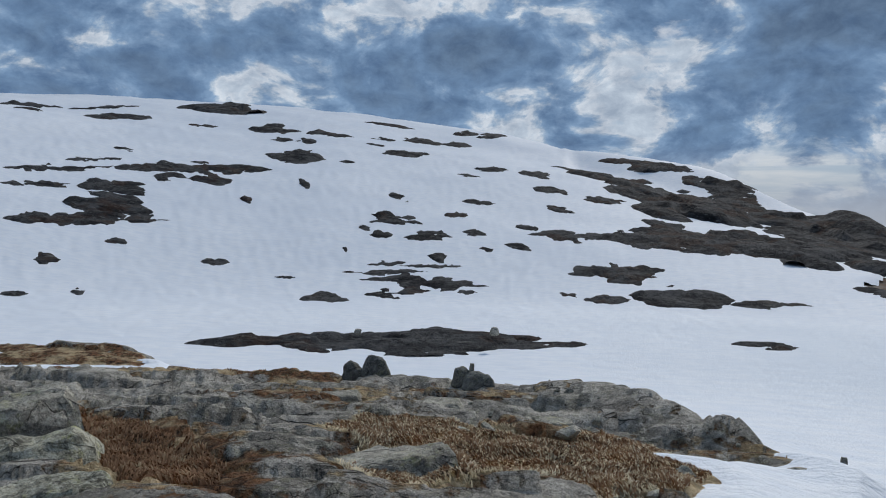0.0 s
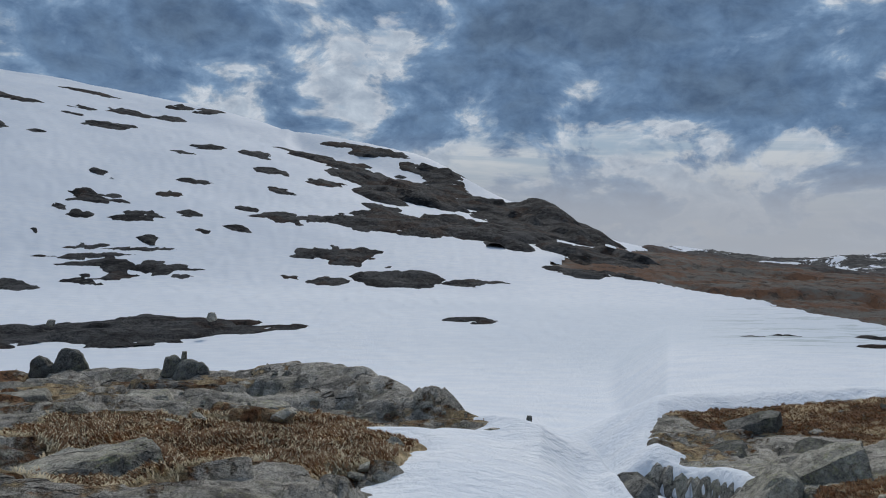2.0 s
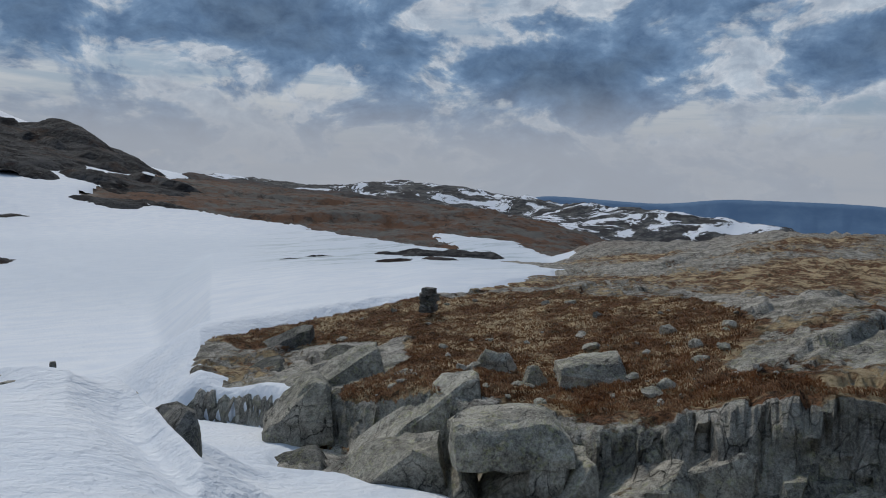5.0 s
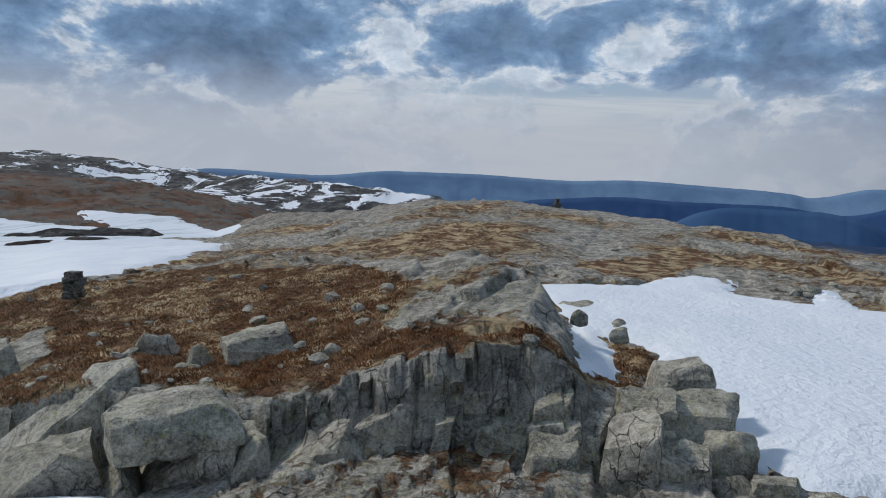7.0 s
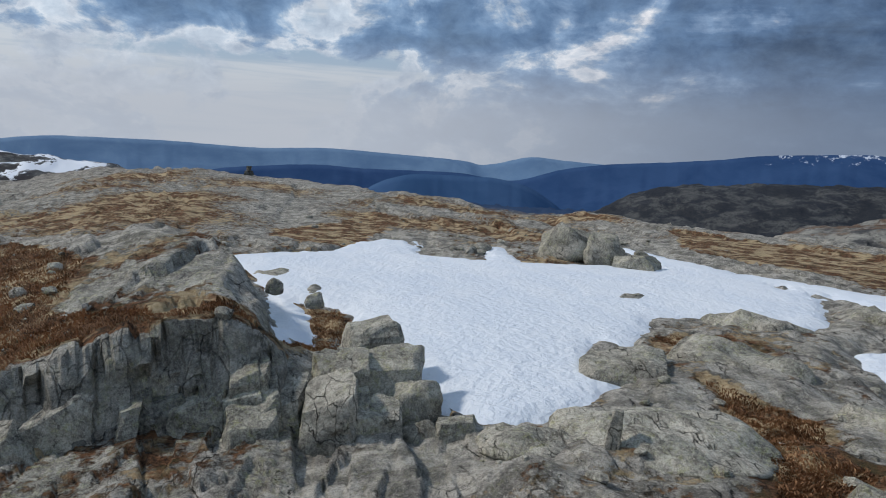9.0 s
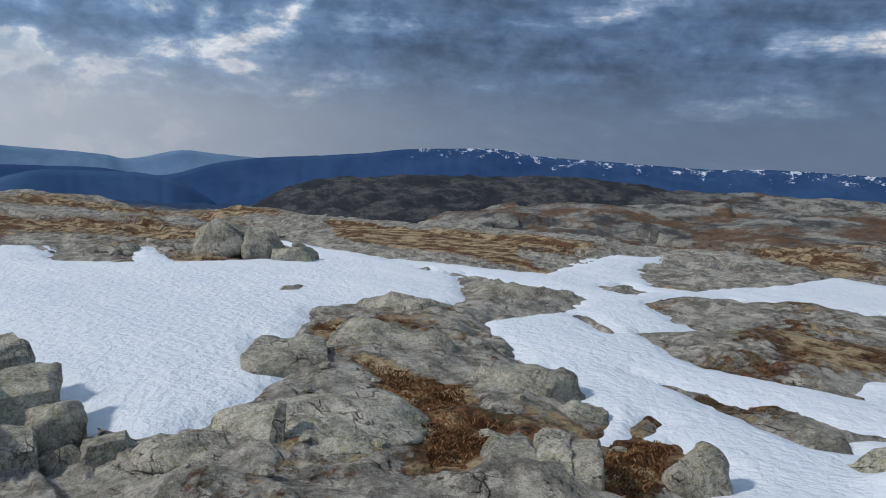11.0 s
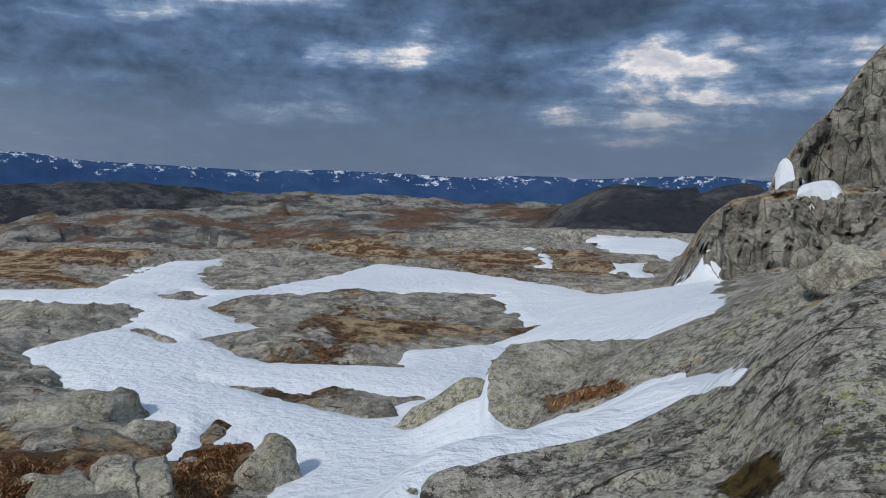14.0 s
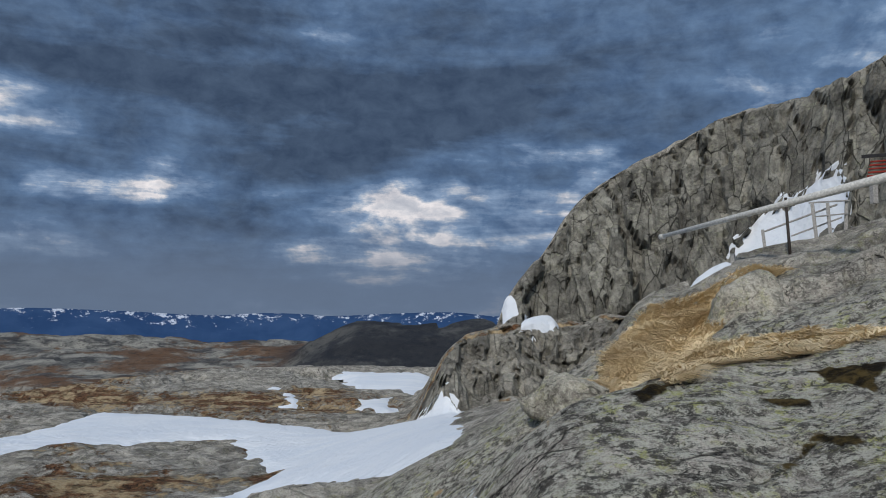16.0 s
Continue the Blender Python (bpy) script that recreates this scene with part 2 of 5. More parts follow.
def heath_tone(n):
    tuft = n.noise(4.0, 7, 0.7, 0.4)
    wide = n.noise(0.6, 4, 0.6)
    tone = n.mix(n.range(tuft, 0.32, 0.66), (0.035, 0.022, 0.015), (0.31, 0.155, 0.078))
    tone = n.mix(n.range(n.noise(1.4, 5, 0.65), 0.5, 0.64, 0, 0.7), tone, (0.10, 0.085, 0.04))
    tone = n.mix(n.range(n.noise(9, 6, 0.75), 0.52, 0.60, 0, 0.8), tone, (0.014, 0.011, 0.009))
    gold = n.math("ADD", n.range(n.math("ADD", wide, n.math("MULTIPLY", n.noise(2.1, 6, 0.75), 0.6)), 0.74, 0.92, 0, 0.75), n.attr("gold"))
    straw = n.mix(n.range(n.noise(9, 6, 0.7), 0.3, 0.7), (0.50, 0.37, 0.20), (0.86, 0.70, 0.45))
    return n.mix(n.math("MINIMUM", gold, 1.0), tone, straw), tuft


def ground_material():
    n = Net("bedrock_and_heath")
    rock, h = rock_tone(n, lichen=n.attr("lichen"))
    # upright joints on the steep faces
    upright = n.warp(n.stretch(1.0, 1.0, 0.3, 0.4), 1.2, 0.12)
    face = n.cells(0.9, upright)
    fine = n.cells(2.4, n.warp(n.stretch(1.0, 1.0, 0.45, 0.2), 1.5, 0.1))
    split = n.math("MULTIPLY", n.attr("steep"), n.math("MAXIMUM", n.range(face, 0.02, 0.0), n.range(fine, 0.012, 0.0, 0, 0.2)))
    wall = n.mix(n.range(n.noise(0.9, 8, 0.7, 0.2, n.stretch(1, 1, 0.5)), 0.35, 0.65), (0.085, 0.083, 0.074), (0.33, 0.32, 0.28))
    wall = n.mix(n.range(n.noise(6, 6, 0.75), 0.5, 0.62, 0, 0.55), wall, (0.06, 0.058, 0.052))
    wall = n.mix(n.range(n.noise(3.1, 7, 0.75), 0.54, 0.62, 0, 0.5), wall, (0.34, 0.35, 0.25))
    wall = n.mix(1.0, wall, n.mix(n.blocks(0.9, upright), (0.6, 0.6, 0.6), (1.25, 1.25, 1.22)), "MULTIPLY")
    beds = n.cells(0.55, n.warp(n.stretch(0.35, 0.35, 1.5, 0.3, 0.15), 0.8, 0.5))
    wall = n.mix(n.math("MULTIPLY", n.range(beds, 0.018, 0.0, 0, 0.7), n.range(n.noise(0.5, 3, 0.5), 0.45, 0.58)), wall, (0.02, 0.02, 0.02))
    rock = n.mix(n.math("MULTIPLY", n.attr("steep"), 0.85), rock, wall)
    rock = n.mix(n.math("MULTIPLY", split, 0.6), rock, (0.016, 0.016, 0.016))
    streak = n.math("MULTIPLY", n.attr("steep"), n.range(n.noise(0.22, 4, 0.55, 0.2, n.stretch(1, 1, 0.12)), 0.61, 0.66, 0, 0.85))
    rock = n.mix(streak, rock, (0.035, 0.033, 0.032))
    h = n.math("SUBTRACT", h, n.math("MULTIPLY", split, 0.8))
    big = n.noise(0.07, 8, 0.66, 0.4, n.stretch(1, 1, 2.5))
    farther = n.mix(n.range(big, 0.38, 0.62), (0.06, 0.06, 0.062), (0.30, 0.29, 0.255))
    farther = n.mix(n.range(n.noise(0.035, 7, 0.68), 0.47, 0.58, 0, 0.85), farther, n.mix(n.attr("dark"), (0.13, 0.07, 0.037), (0.04, 0.038, 0.036)))
    farther = n.mix(n.range(n.noise(0.45, 6, 0.7), 0.5, 0.66, 0, 0.7), farther, (0.03, 0.03, 0.03))
    moor = n.mix(n.range(n.noise(0.05, 8, 0.72, 0.3, n.stretch(1, 1, 3)), 0.42, 0.60), (0.12, 0.058, 0.032), (0.12, 0.115, 0.105))
    moor = n.mix(n.range(n.noise(0.2, 7, 0.75), 0.50, 0.62, 0, 0.75), moor, (0.018, 0.015, 0.013))
    farther = n.mix(n.attr("brown"), farther, moor)
    # far ridges go blue-black: cloud shade put into the rock colour
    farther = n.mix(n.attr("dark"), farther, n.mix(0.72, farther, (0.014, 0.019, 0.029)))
    patches = n.math("ADD", n.noise(0.012, 8, 0.7, 0.6, n.stretch(1, 1, 3.0)), n.math("MULTIPLY", n.attr("patchy"), 0.2))
    farther = n.mix(n.math("MULTIPLY", n.attr("patchy"), n.range(patches, 0.725, 0.742)), farther, (0.78, 0.81, 0.86))
    # farthest ground turns dark blue: distance haze painted into its colour
    farther = n.mix(n.attr("vale_haze"), farther, (0.02, 0.045, 0.10))
    rock = n.mix(n.attr("far"), rock, farther)
    heath, tuft = heath_tone(n)
    heath = n.mix(n.attr("moss"), heath, n.mix(n.range(n.noise(5, 6, 0.7), 0.4, 0.62), (0.018, 0.014, 0.008), (0.14, 0.10, 0.035)))
    edge = n.math("ADD", n.math("SUBTRACT", n.attr("heath"), n.math("MULTIPLY", n.attr("far"), 2.0)), n.math("MULTIPLY", n.math("SUBTRACT", n.noise(2.2, 6, 0.7), 0.5), 1.3))
    f = n.range(edge, 0.42, 0.58)
    col = n.mix(f, rock, heath)
    hh = n.math("ADD", n.math("MULTIPLY", h, n.math("SUBTRACT", 1.0, f)), n.math("MULTIPLY", tuft, n.math("MULTIPLY", f, 1.4)))
    return n.done(col, 0.9, n.bump(n.noise(16, 7, 0.7), 0.7, 0.05, n.bump(hh, 1.0, 0.25)))


def stone_material(name, light, dark, lichen, crack=0.9):
    n = Net(name)
    col, h = rock_tone(n, light, dark, lichen, crack)
    col = n.mix(1.0, col, n.mix(n.rand(), (0.82, 0.82, 0.80), (1.1, 1.1, 1.08)), "MULTIPLY")
    return n.done(col, 0.88, n.bump(n.noise(16, 7, 0.7), 0.6, 0.04, n.bump(h, 1.0, 0.12)))


def far_rock_material():
    n = Net("far_rock")
    big = n.noise(0.09, 8, 0.65, 0.3, n.stretch(1, 1, 2.5))
    col = n.mix(n.range(big, 0.38, 0.62), (0.012, 0.013, 0.016), (0.075, 0.076, 0.078))
    col = n.mix(n.range(n.noise(0.05, 6, 0.65), 0.53, 0.62, 0, 0.6), col, (0.055, 0.028, 0.017))
    col = n.mix(n.range(n.noise(0.5, 7, 0.75), 0.5, 0.60, 0, 0.7), col, (0.012, 0.012, 0.012))
    col = n.mix(n.range(n.noise(0.3, 7, 0.75, 0.2, n.stretch(1, 1, 3)), 0.55, 0.64, 0, 0.6), col, (0.14, 0.138, 0.13))
    return n.done(col, 0.92, n.bump(n.math("ADD", big, n.noise(0.5, 5, 0.7)), 1.0, 1.5))


def snow_material():
    n = Net("old_snow")
    cups = n.noise(3.2, 4, 0.6, 0.2, n.stretch(1, 1.1, 1, 0.6))
    drift = n.noise(0.25, 5, 0.55, 0.5, n.stretch(1, 2.4, 1, 0.9))
    wide = n.noise(0.02, 4, 0.5)
    col = n.mix(n.range(drift, 0.3, 0.7), (0.70, 0.75, 0.815), (0.79, 0.82, 0.855))
    col = n.mix(n.range(wide, 0.4, 0.7, 0, 0.5), col, (0.63, 0.685, 0.76))
    col = n.mix(n.range(n.noise(1.2, 7, 0.7), 0.60, 0.74, 0, 0.16), col, (0.45, 0.40, 0.34))
    # slush where the lake ice is melting
    slush = n.math("MULTIPLY", n.attr("slush"), n.range(n.noise(0.12, 5, 0.6, 0.8, n.stretch(0.35, 2.2, 1, -0.95)), 0.50, 0.66, 0, 0.7))
    # even grey-blue tint over a wide band of the lake snow
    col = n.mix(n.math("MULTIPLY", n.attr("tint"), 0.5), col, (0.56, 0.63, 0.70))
    col = n.mix(slush, col, (0.28, 0.36, 0.38))
    n1 = n.bump(n.math("ADD", n.math("MULTIPLY", cups, 1.0), n.math("MULTIPLY", drift, 0.5)), 0.75, 0.17)
    n.out.inputs["Subsurface Weight"].default_value = 0.0
    return n.done(col, n.math("SUBTRACT", 0.7, n.math("MULTIPLY", slush, 0.4)), n1)


def plain(name, col, rough=0.7, metal=0.0, grain=18.0, amount=0.25):
    n = Net(name)
    g = n.noise(grain, 5, 0.65)
    c = n.mix(n.range(g, 0.3, 0.75), tuple(v * (1 - amount) for v in col), tuple(min(1, v * (1 + amount)) for v in col))
    n.out.inputs["Metallic"].default_value = metal
    return n.done(c, rough, n.bump(g, 0.3, 0.004))


GROUND = ground_material()
STONE = stone_material("grey_gneiss", (0.55, 0.51, 0.44), (0.18, 0.166, 0.145), 0.4)
GREEN_STONE = stone_material("lichen_gneiss", (0.50, 0.475, 0.375), (0.18, 0.172, 0.135), 0.7)
# darker gneiss copy: ledge shade and backlight are put into its colour
DARK_SHADED_STONE = stone_material("dark_shaded_gneiss", (0.20, 0.195, 0.185), (0.07, 0.068, 0.065), 0.2)
FAR_ROCK = far_rock_material()
SNOW = snow_material()
# ---- terrain: one sheet in polar order round the viewpoint ----
def pchip(xk, yk, x):
    """Smooth curve through knots with no overshoot."""
    xk, yk = np.asarray(xk, float), np.asarray(yk, float)
    h = np.diff(xk)
    d = np.diff(yk) / h
    m = np.zeros_like(yk)
    m[0], m[-1] = d[0], d[-1]
    w1, w2 = 2 * h[1:] + h[:-1], h[1:] + 2 * h[:-1]
    ok = d[:-1] * d[1:] > 0
    with np.errstate(divide="ignore", invalid="ignore"):
        m[1:-1] = np.where(ok, (w1 + w2) / (w1 / d[:-1] + w2 / d[1:]), 0)
    x = np.clip(x, xk[0], xk[-1])
    i = np.clip(np.searchsorted(xk, x) - 1, 0, len(h) - 1)
    s = (x - xk[i]) / h[i]
    return ((1 + 2 * s) * (1 - s) ** 2 * yk[i] + s * (1 - s) ** 2 * h[i] * m[i]
            + s * s * (3 - 2 * s) * yk[i + 1] + s * s * (s - 1) * h[i] * m[i + 1])


_rng = np.random.RandomState(7)
_perm = _rng.permutation(512)
_grad = _rng.uniform(-1, 1, (512, 2))


def perlin(x, y, seed=0):
    """Gradient noise, about -0.7 to 0.7."""
    x, y = np.asarray(x, float), np.asarray(y, float)
    xi, yi = np.floor(x).astype(int), np.floor(y).astype(int)
    u, v = x - xi, y - yi
    fu, fv = u * u * u * (u * (u * 6 - 15) + 10), v * v * v * (v * (v * 6 - 15) + 10)

    def g(i, j):
        k = _perm[(_perm[(xi + i + seed * 17) % 512] + yi + j) % 512]
        return _grad[k, 0] * (u - i) + _grad[k, 1] * (v - j)
    a = g(0, 0) + fu * (g(1, 0) - g(0, 0))
    b = g(0, 1) + fu * (g(1, 1) - g(0, 1))
    return a + fv * (b - a)


def fbm(x, y, octaves=4, seed=0, gain=0.5):
    s, a = 0, 1.0
    for k in range(octaves):
        s = s + a * perlin(x * 2 ** k, y * 2 ** k, seed + k)
        a *= gain
    return s


def ledges(x, y, size, seed=0, sharp=0.25):
    """Blocky steps of bedrock: plates at random levels, parted by cracks."""
    xi, yi = np.floor(x / size).astype(int), np.floor(y / size).astype(int)
    best = np.full(np.shape(x), 9e9)
    second = best.copy()
    level = np.zeros(np.shape(x))
    tilt = np.zeros(np.shape(x))
    for i in (-1, 0, 1):
        for j in (-1, 0, 1):
            k = _perm[(_perm[(xi + i + seed * 31) % 512] + yi + j) % 512]
            k2 = _perm[(k + 77) % 512]
            px, py = (xi + i + 0.5 + 0.45 * _grad[k, 0]) * size, (yi + j + 0.5 + 0.45 * _grad[k, 1]) * size
            dx, dy = x - px, y - py
            d = np.hypot(dx, dy)
            lv = _grad[k2, 0]
            tl = (dx * _grad[k2, 1] + dy * _grad[k, 0]) / size
            near = d < best
            second = np.where(near, best, np.minimum(second, d))
            level = np.where(near, lv, level)
            tilt = np.where(near, tl, tilt)
            best = np.where(near, d, best)
    gap = (second - best) / size
    return level + 0.8 * tilt, gap


# lines round the viewpoint: distance and (bearing clockwise, height) from the eye
RINGS = [
    (3.0, ((-35, -1.75), (225, -1.75))),
    (7.0, ((-35, -2.5), (0, -2.6), (20, -2.9), (35, -3.2), (50, -4.4), (80, -5.2), (110, -5.0), (150, -4.4), (165, -3.4), (175, -2.6), (185, -1.9), (195, -1.4), (205, -1.1), (225, -0.7))),
    (13.0, ((-35, -3.1), (0, -3.2), (20, -3.6), (30, -4.1), (40, -5.6), (50, -6.2), (60, -6.3), (75, -6.0), (100, -5.9), (130, -5.6), (150, -5.6), (165, -5.4), (175, -4.8), (183, -3.6), (190, -2.6), (200, -1.0), (225, 1.0))),
    (28.0, ((-35, -4.5), (0, -5.6), (10, -6.2), (20, -7.2), (30, -8.4), (42, -8.8), (55, -8.4), (65, -7.4), (80, -6.4), (130, -6.2), (165, -6.2), (180, -6.0), (190, -5.6), (200, -3.0), (225, 1.0))),
    (50.0, ((-35, -8.0), (0, -10.0), (20, -11.5), (40, -12.0), (55, -10.5), (70, -8.0), (90, -6.8), (130, -6.6), (165, -6.8), (190, -6.4), (205, -4.0), (225, 0.0))),
    (105.0, ((-35, -15.5), (0, -16.0), (45, -16.0), (60, -13.0), (75, -9.5), (90, -8.5), (108, -9.0), (130, -9.5), (150, -10.5), (170, -10.0), (185, -9.0), (200, -4.0), (225, 0.0))),
    (200.0, ((-35, -15.0), (0, -16.0), (45, -16.2), (60, -16.2), (68, -18.0), (75, -25.0), (90, -45.0), (110, -45.0), (130, -34.0), (150, -26.0), (170, -18.0), (190, -15.0), (225, -5.0))),
    (330.0, ((-35, 18.0), (0, 14.0), (10, 10.0), (20, 5.0), (30, -2.0), (40, -9.0), (50, -13.0), (60, -16.0), (68, -22.0), (75, -40.0), (90, -80.0), (110, -80.0), (150, -30.0), (170, -26.0), (190, -22.0), (225, -10.0))),
    (560.0, ((-35, 82.0), (0, 72.0), (10, 62.0), (20, 38.0), (26, 24.0), (32, 8.0), (40, -6.0), (50, -14.0), (62, -30.0), (75, -80.0), (110, -150.0), (150, -60.0), (190, -45.0), (225, -10.0))),
    (850.0, ((-35, 124.0), (-20, 134.0), (0, 116.0), (10, 86.0), (20, 42.0), (30, 6.0), (40, -20.0), (55, -30.0), (75, -80.0), (110, -200.0), (150, -120.0), (225, -60.0))),
    (1250.0, ((-35, 60.0), (0, 40.0), (20, 0.0), (40, -30.0), (75, -60.0), (85, -100.0), (110, -260.0), (150, -200.0), (225, -100.0))),
    (2500.0, ((-35, -300.0), (225, -300.0))),
    (4600.0, ((-35, -420.0), (225, -420.0))),
]
AZ = np.concatenate([np.arange(-34.0, 223.01, 0.22), np.arange(225.5, 325.0, 2.5)])
RR = np.concatenate([[0.02, 0.3, 0.9, 1.6, 2.2], np.geomspace(2.6, 36.9, 220), np.arange(37.1, 49.0, 0.14), np.geomspace(49.2, 1400.0, 215), np.geomspace(1440.0, 4600.0, 24)])


def base_grid():
    zk = []
    for r, knots in RINGS:
        a = [k[0] for k in knots]
        z = [k[1] for k in knots]
        a = a + [a[0] + 360]
        z = z + [z[0]]
        zk.append(pchip(a, z, AZ))
    zk = np.array([[-1.75] * len(AZ)] + zk)
    lr = np.log([0.02] + [r for r, _ in RINGS])
    out = np.empty((len(AZ), len(RR)))
    lx = np.log(RR)
    for i in range(len(AZ)):
        out[i] = pchip(lr, zk[:, i], lx)
    return out


GA, GR = np.meshgrid(np.radians(AZ), RR, indexing="ij")
GX, GY = GR * np.sin(GA), GR * np.cos(GA)
BASE = base_grid()


def sample(grid, x, y):
    """The grid's value at a place of the plan."""
    x, y = np.asarray(x, float), np.asarray(y, float)
    r = np.clip(np.hypot(x, y), RR[0], RR[-1])
    a = np.degrees(np.arctan2(x, y))
    a = np.where(a < -34, a + 360, a)
    i = np.clip(np.searchsorted(AZ, a) - 1, 0, len(AZ) - 2)
    j = np.clip(np.searchsorted(RR, r) - 1, 0, len(RR) - 2)
    u = np.clip((a - AZ[i]) / (AZ[i + 1] - AZ[i]), 0, 1)
    v = (r - RR[j]) / (RR[j + 1] - RR[j])
    return ((1 - u) * ((1 - v) * grid[i, j] + v * grid[i, j + 1]) + u * ((1 - v) * grid[i + 1, j] + v * grid[i + 1, j + 1]))
# crest lines: name, front slope, back slope, rounding and (bearing, distance, height) knots
CRESTS = []


def crest(front, back, soft, *knots, lip=()):
    CRESTS.append((front, back, soft, np.array(knots), lip))


# hill crest
crest(0.30, 0.35, 60, (-31.5, 850, 138.0), (-20.8, 850, 149.0), (-11.8, 840, 149.0), (-0.3, 800, 130.0), (4.9, 760, 115.14), (9.3, 700, 94.27))
# hill shoulder
crest(0.5, 0.5, 25, (9.3, 640, 85.4), (11.8, 620, 81.6), (15.6, 600, 73.8), (18.9, 580, 65.0), (21.6, 560, 53.6), (23.9, 540, 40.6), (27.2, 500, 24.6), (29.4, 455, 18.6), (32.3, 420, 7.0), (34.9, 380, -3.29), (38.0, 360, -12.98), (44.7, 340, -15.71))
# brown slope
crest(0.12, 0.4, 10, (34.1, 300, -10.28), (44.7, 310, -12.88), (53.5, 310, -12.02), (59.8, 300, -11.54), (63.9, 280, -15.54), (67.4, 250, -20.48))
# far hills
crest(0.25, 0.4, 60, (34.1, 1250, -11.46), (40.2, 1250, -3.13), (46.8, 1250, -11.64), (53.4, 1250, -2.78), (59.7, 1250, -13.70), (65.7, 1150, -26.88), (72.5, 1050, -27.99), (78.6, 1000, -38.26), (83.1, 1000, -49.29))
# cairn ridge
crest(0.03, 0.5, 6, (67.4, 130, -10.45), (74.3, 125, -8.73), (83.1, 120, -5.90), (91.2, 115, -6.02), (98.2, 110, -6.73), (104.2, 105, -7.43), (111.3, 100, -8.95), (117.8, 100, -8.53), (124.1, 110, -10.14), (130.2, 118, -11.49), (131.8, 120, -10.57), (137.2, 110, -12.21))
# dark ridge
crest(0.45, 0.5, 20, (117.0, 620, -52.40), (121.7, 620, -26.84), (126.1, 620, -20.63), (134.5, 620, -13.36), (135.6, 620, -14.16), (143.3, 620, -9.57), (147.5, 620, -14.47), (156.1, 620, -16.84), (165.0, 620, -18.40), (169.3, 620, -22.54))
# pale ridge
crest(0.12, 0.4, 15, (132.7, 360, -27.57), (139.3, 360, -20.43), (144.1, 360, -17.90), (151.8, 370, -18.95), (158.3, 370, -15.50), (167.2, 370, -15.19), (171.5, 380, -12.30), (176.1, 380, -12.85))
# knob ridge
crest(0.4, 0.5, 8, (173.7, 210, -12.73), (176.8, 210, -5.40), (179.5, 210, -1.27), (185.2, 210, -0.68), (188.6, 210, 1.29), (191.0, 200, -1.07))
# mid slabs
crest(0.05, 0.3, 4, (144.6, 60, -7.68), (148.0, 62, -7.81), (149.7, 65, -7.51), (156.2, 75, -7.29), (162.9, 85, -6.90), (169.4, 90, -6.28), (173.3, 90, -6.36), (177.0, 95, -6.50), (185.4, 100, -6.57))
# cliff
crest(3.0, 0.15, 1.0, (190.7, 46, 1.44), (191.5, 46, 2.33), (193.5, 47, 4.58), (195.2, 47.5, 6.94), (197.3, 48, 8.86), (199.5, 48, 10.13), (202.0, 48, 11.12), (206.5, 48, 12.91), (210.7, 47, 13.54), (213.6, 45, 13.66), (217.4, 43, 14.23))
# lower cliff
crest(1.3, 0.1, 1.5, (183.9, 39, -4.91), (184.9, 39, -3.30), (186.2, 39, -1.67), (187.9, 40, -0.77), (190.9, 40, -0.21), (195.2, 42, 0.36), (199.4, 40, 0.02), (203.5, 38, 1.61))
# grass bank
crest(0.4, 0.1, 1.0, (195.1, 13, -1.11), (197.6, 14, -0.67), (200.9, 16, 0.37), (204.2, 17, 0.81), (207.3, 17, 1.33), (211.0, 17.5, 1.66), (213.8, 18, 1.93), (216.7, 18, 2.20))
# dark slab
crest(0.55, 0.6, 0.5, (169.7, 14.8, -4.54), (170.3, 15.2, -3.99), (172.0, 15.8, -3.66), (177.3, 16.3, -3.49), (181.7, 16.8, -3.41), (182.5, 17.4, -3.41), (188.0, 18, -2.88), (192.2, 15, -1.64), (195.1, 13, -1.11))
# near slab
crest(0.22, 0.5, 0.4, (162.8, 5.2, -2.32), (167.0, 5.6, -2.23), (174.2, 6, -2.17), (180.1, 6.5, -2.11), (185.4, 6.5, -1.73), (192.9, 6.5, -0.88), (197.4, 7, -0.63), (203.0, 7.5, -0.46), (209.7, 8.5, -0.26), (216.1, 9, -0.02))
# plateau
crest(0.06, 1.2, 0.8, (-30.8, 27, -4.20), (-25.7, 28, -4.49), (-20.1, 28, -4.69), (-7.8, 27, -4.78), (1.0, 26, -4.69), (5.4, 25, -4.55), (12.7, 23, -4.22), (18.0, 20, -4.10), (21.8, 18.5, -4.05), (25.5, 17, -4.02), (29.6, 15.5, -4.02))
# brown spit
crest(0.08, 0.25, 2, (-31.0, 50, -6.55), (-25.8, 48, -6.72), (-21.0, 44, -7.00))
# ramp
crest(0.1, 1.5, 0.5, (18.2, 15.5, -4.19), (25.0, 16.5, -4.31), (32.0, 16.5, -4.41), (33.9, 15.5, -4.39), (36.4, 12.5, -4.30), (38.7, 10.5, -4.17))
# knoll
crest(0.032, 0.25, 1.5, (38.3, 33, -6.85), (41.4, 35, -6.85), (47.2, 37, -6.64), (53.7, 38, -6.14), (63.3, 38, -5.44), (76.4, 34, -4.32), (85.2, 29, -3.55), (89.1, 25, -3.62), (91.8, 20, -4.22), (93.2, 17, -4.70), lip=((38, 25.2), (44, 23.0), (50, 20), (56, 18.0), (62, 16.6), (80, 16.2), (96, 16.6)))


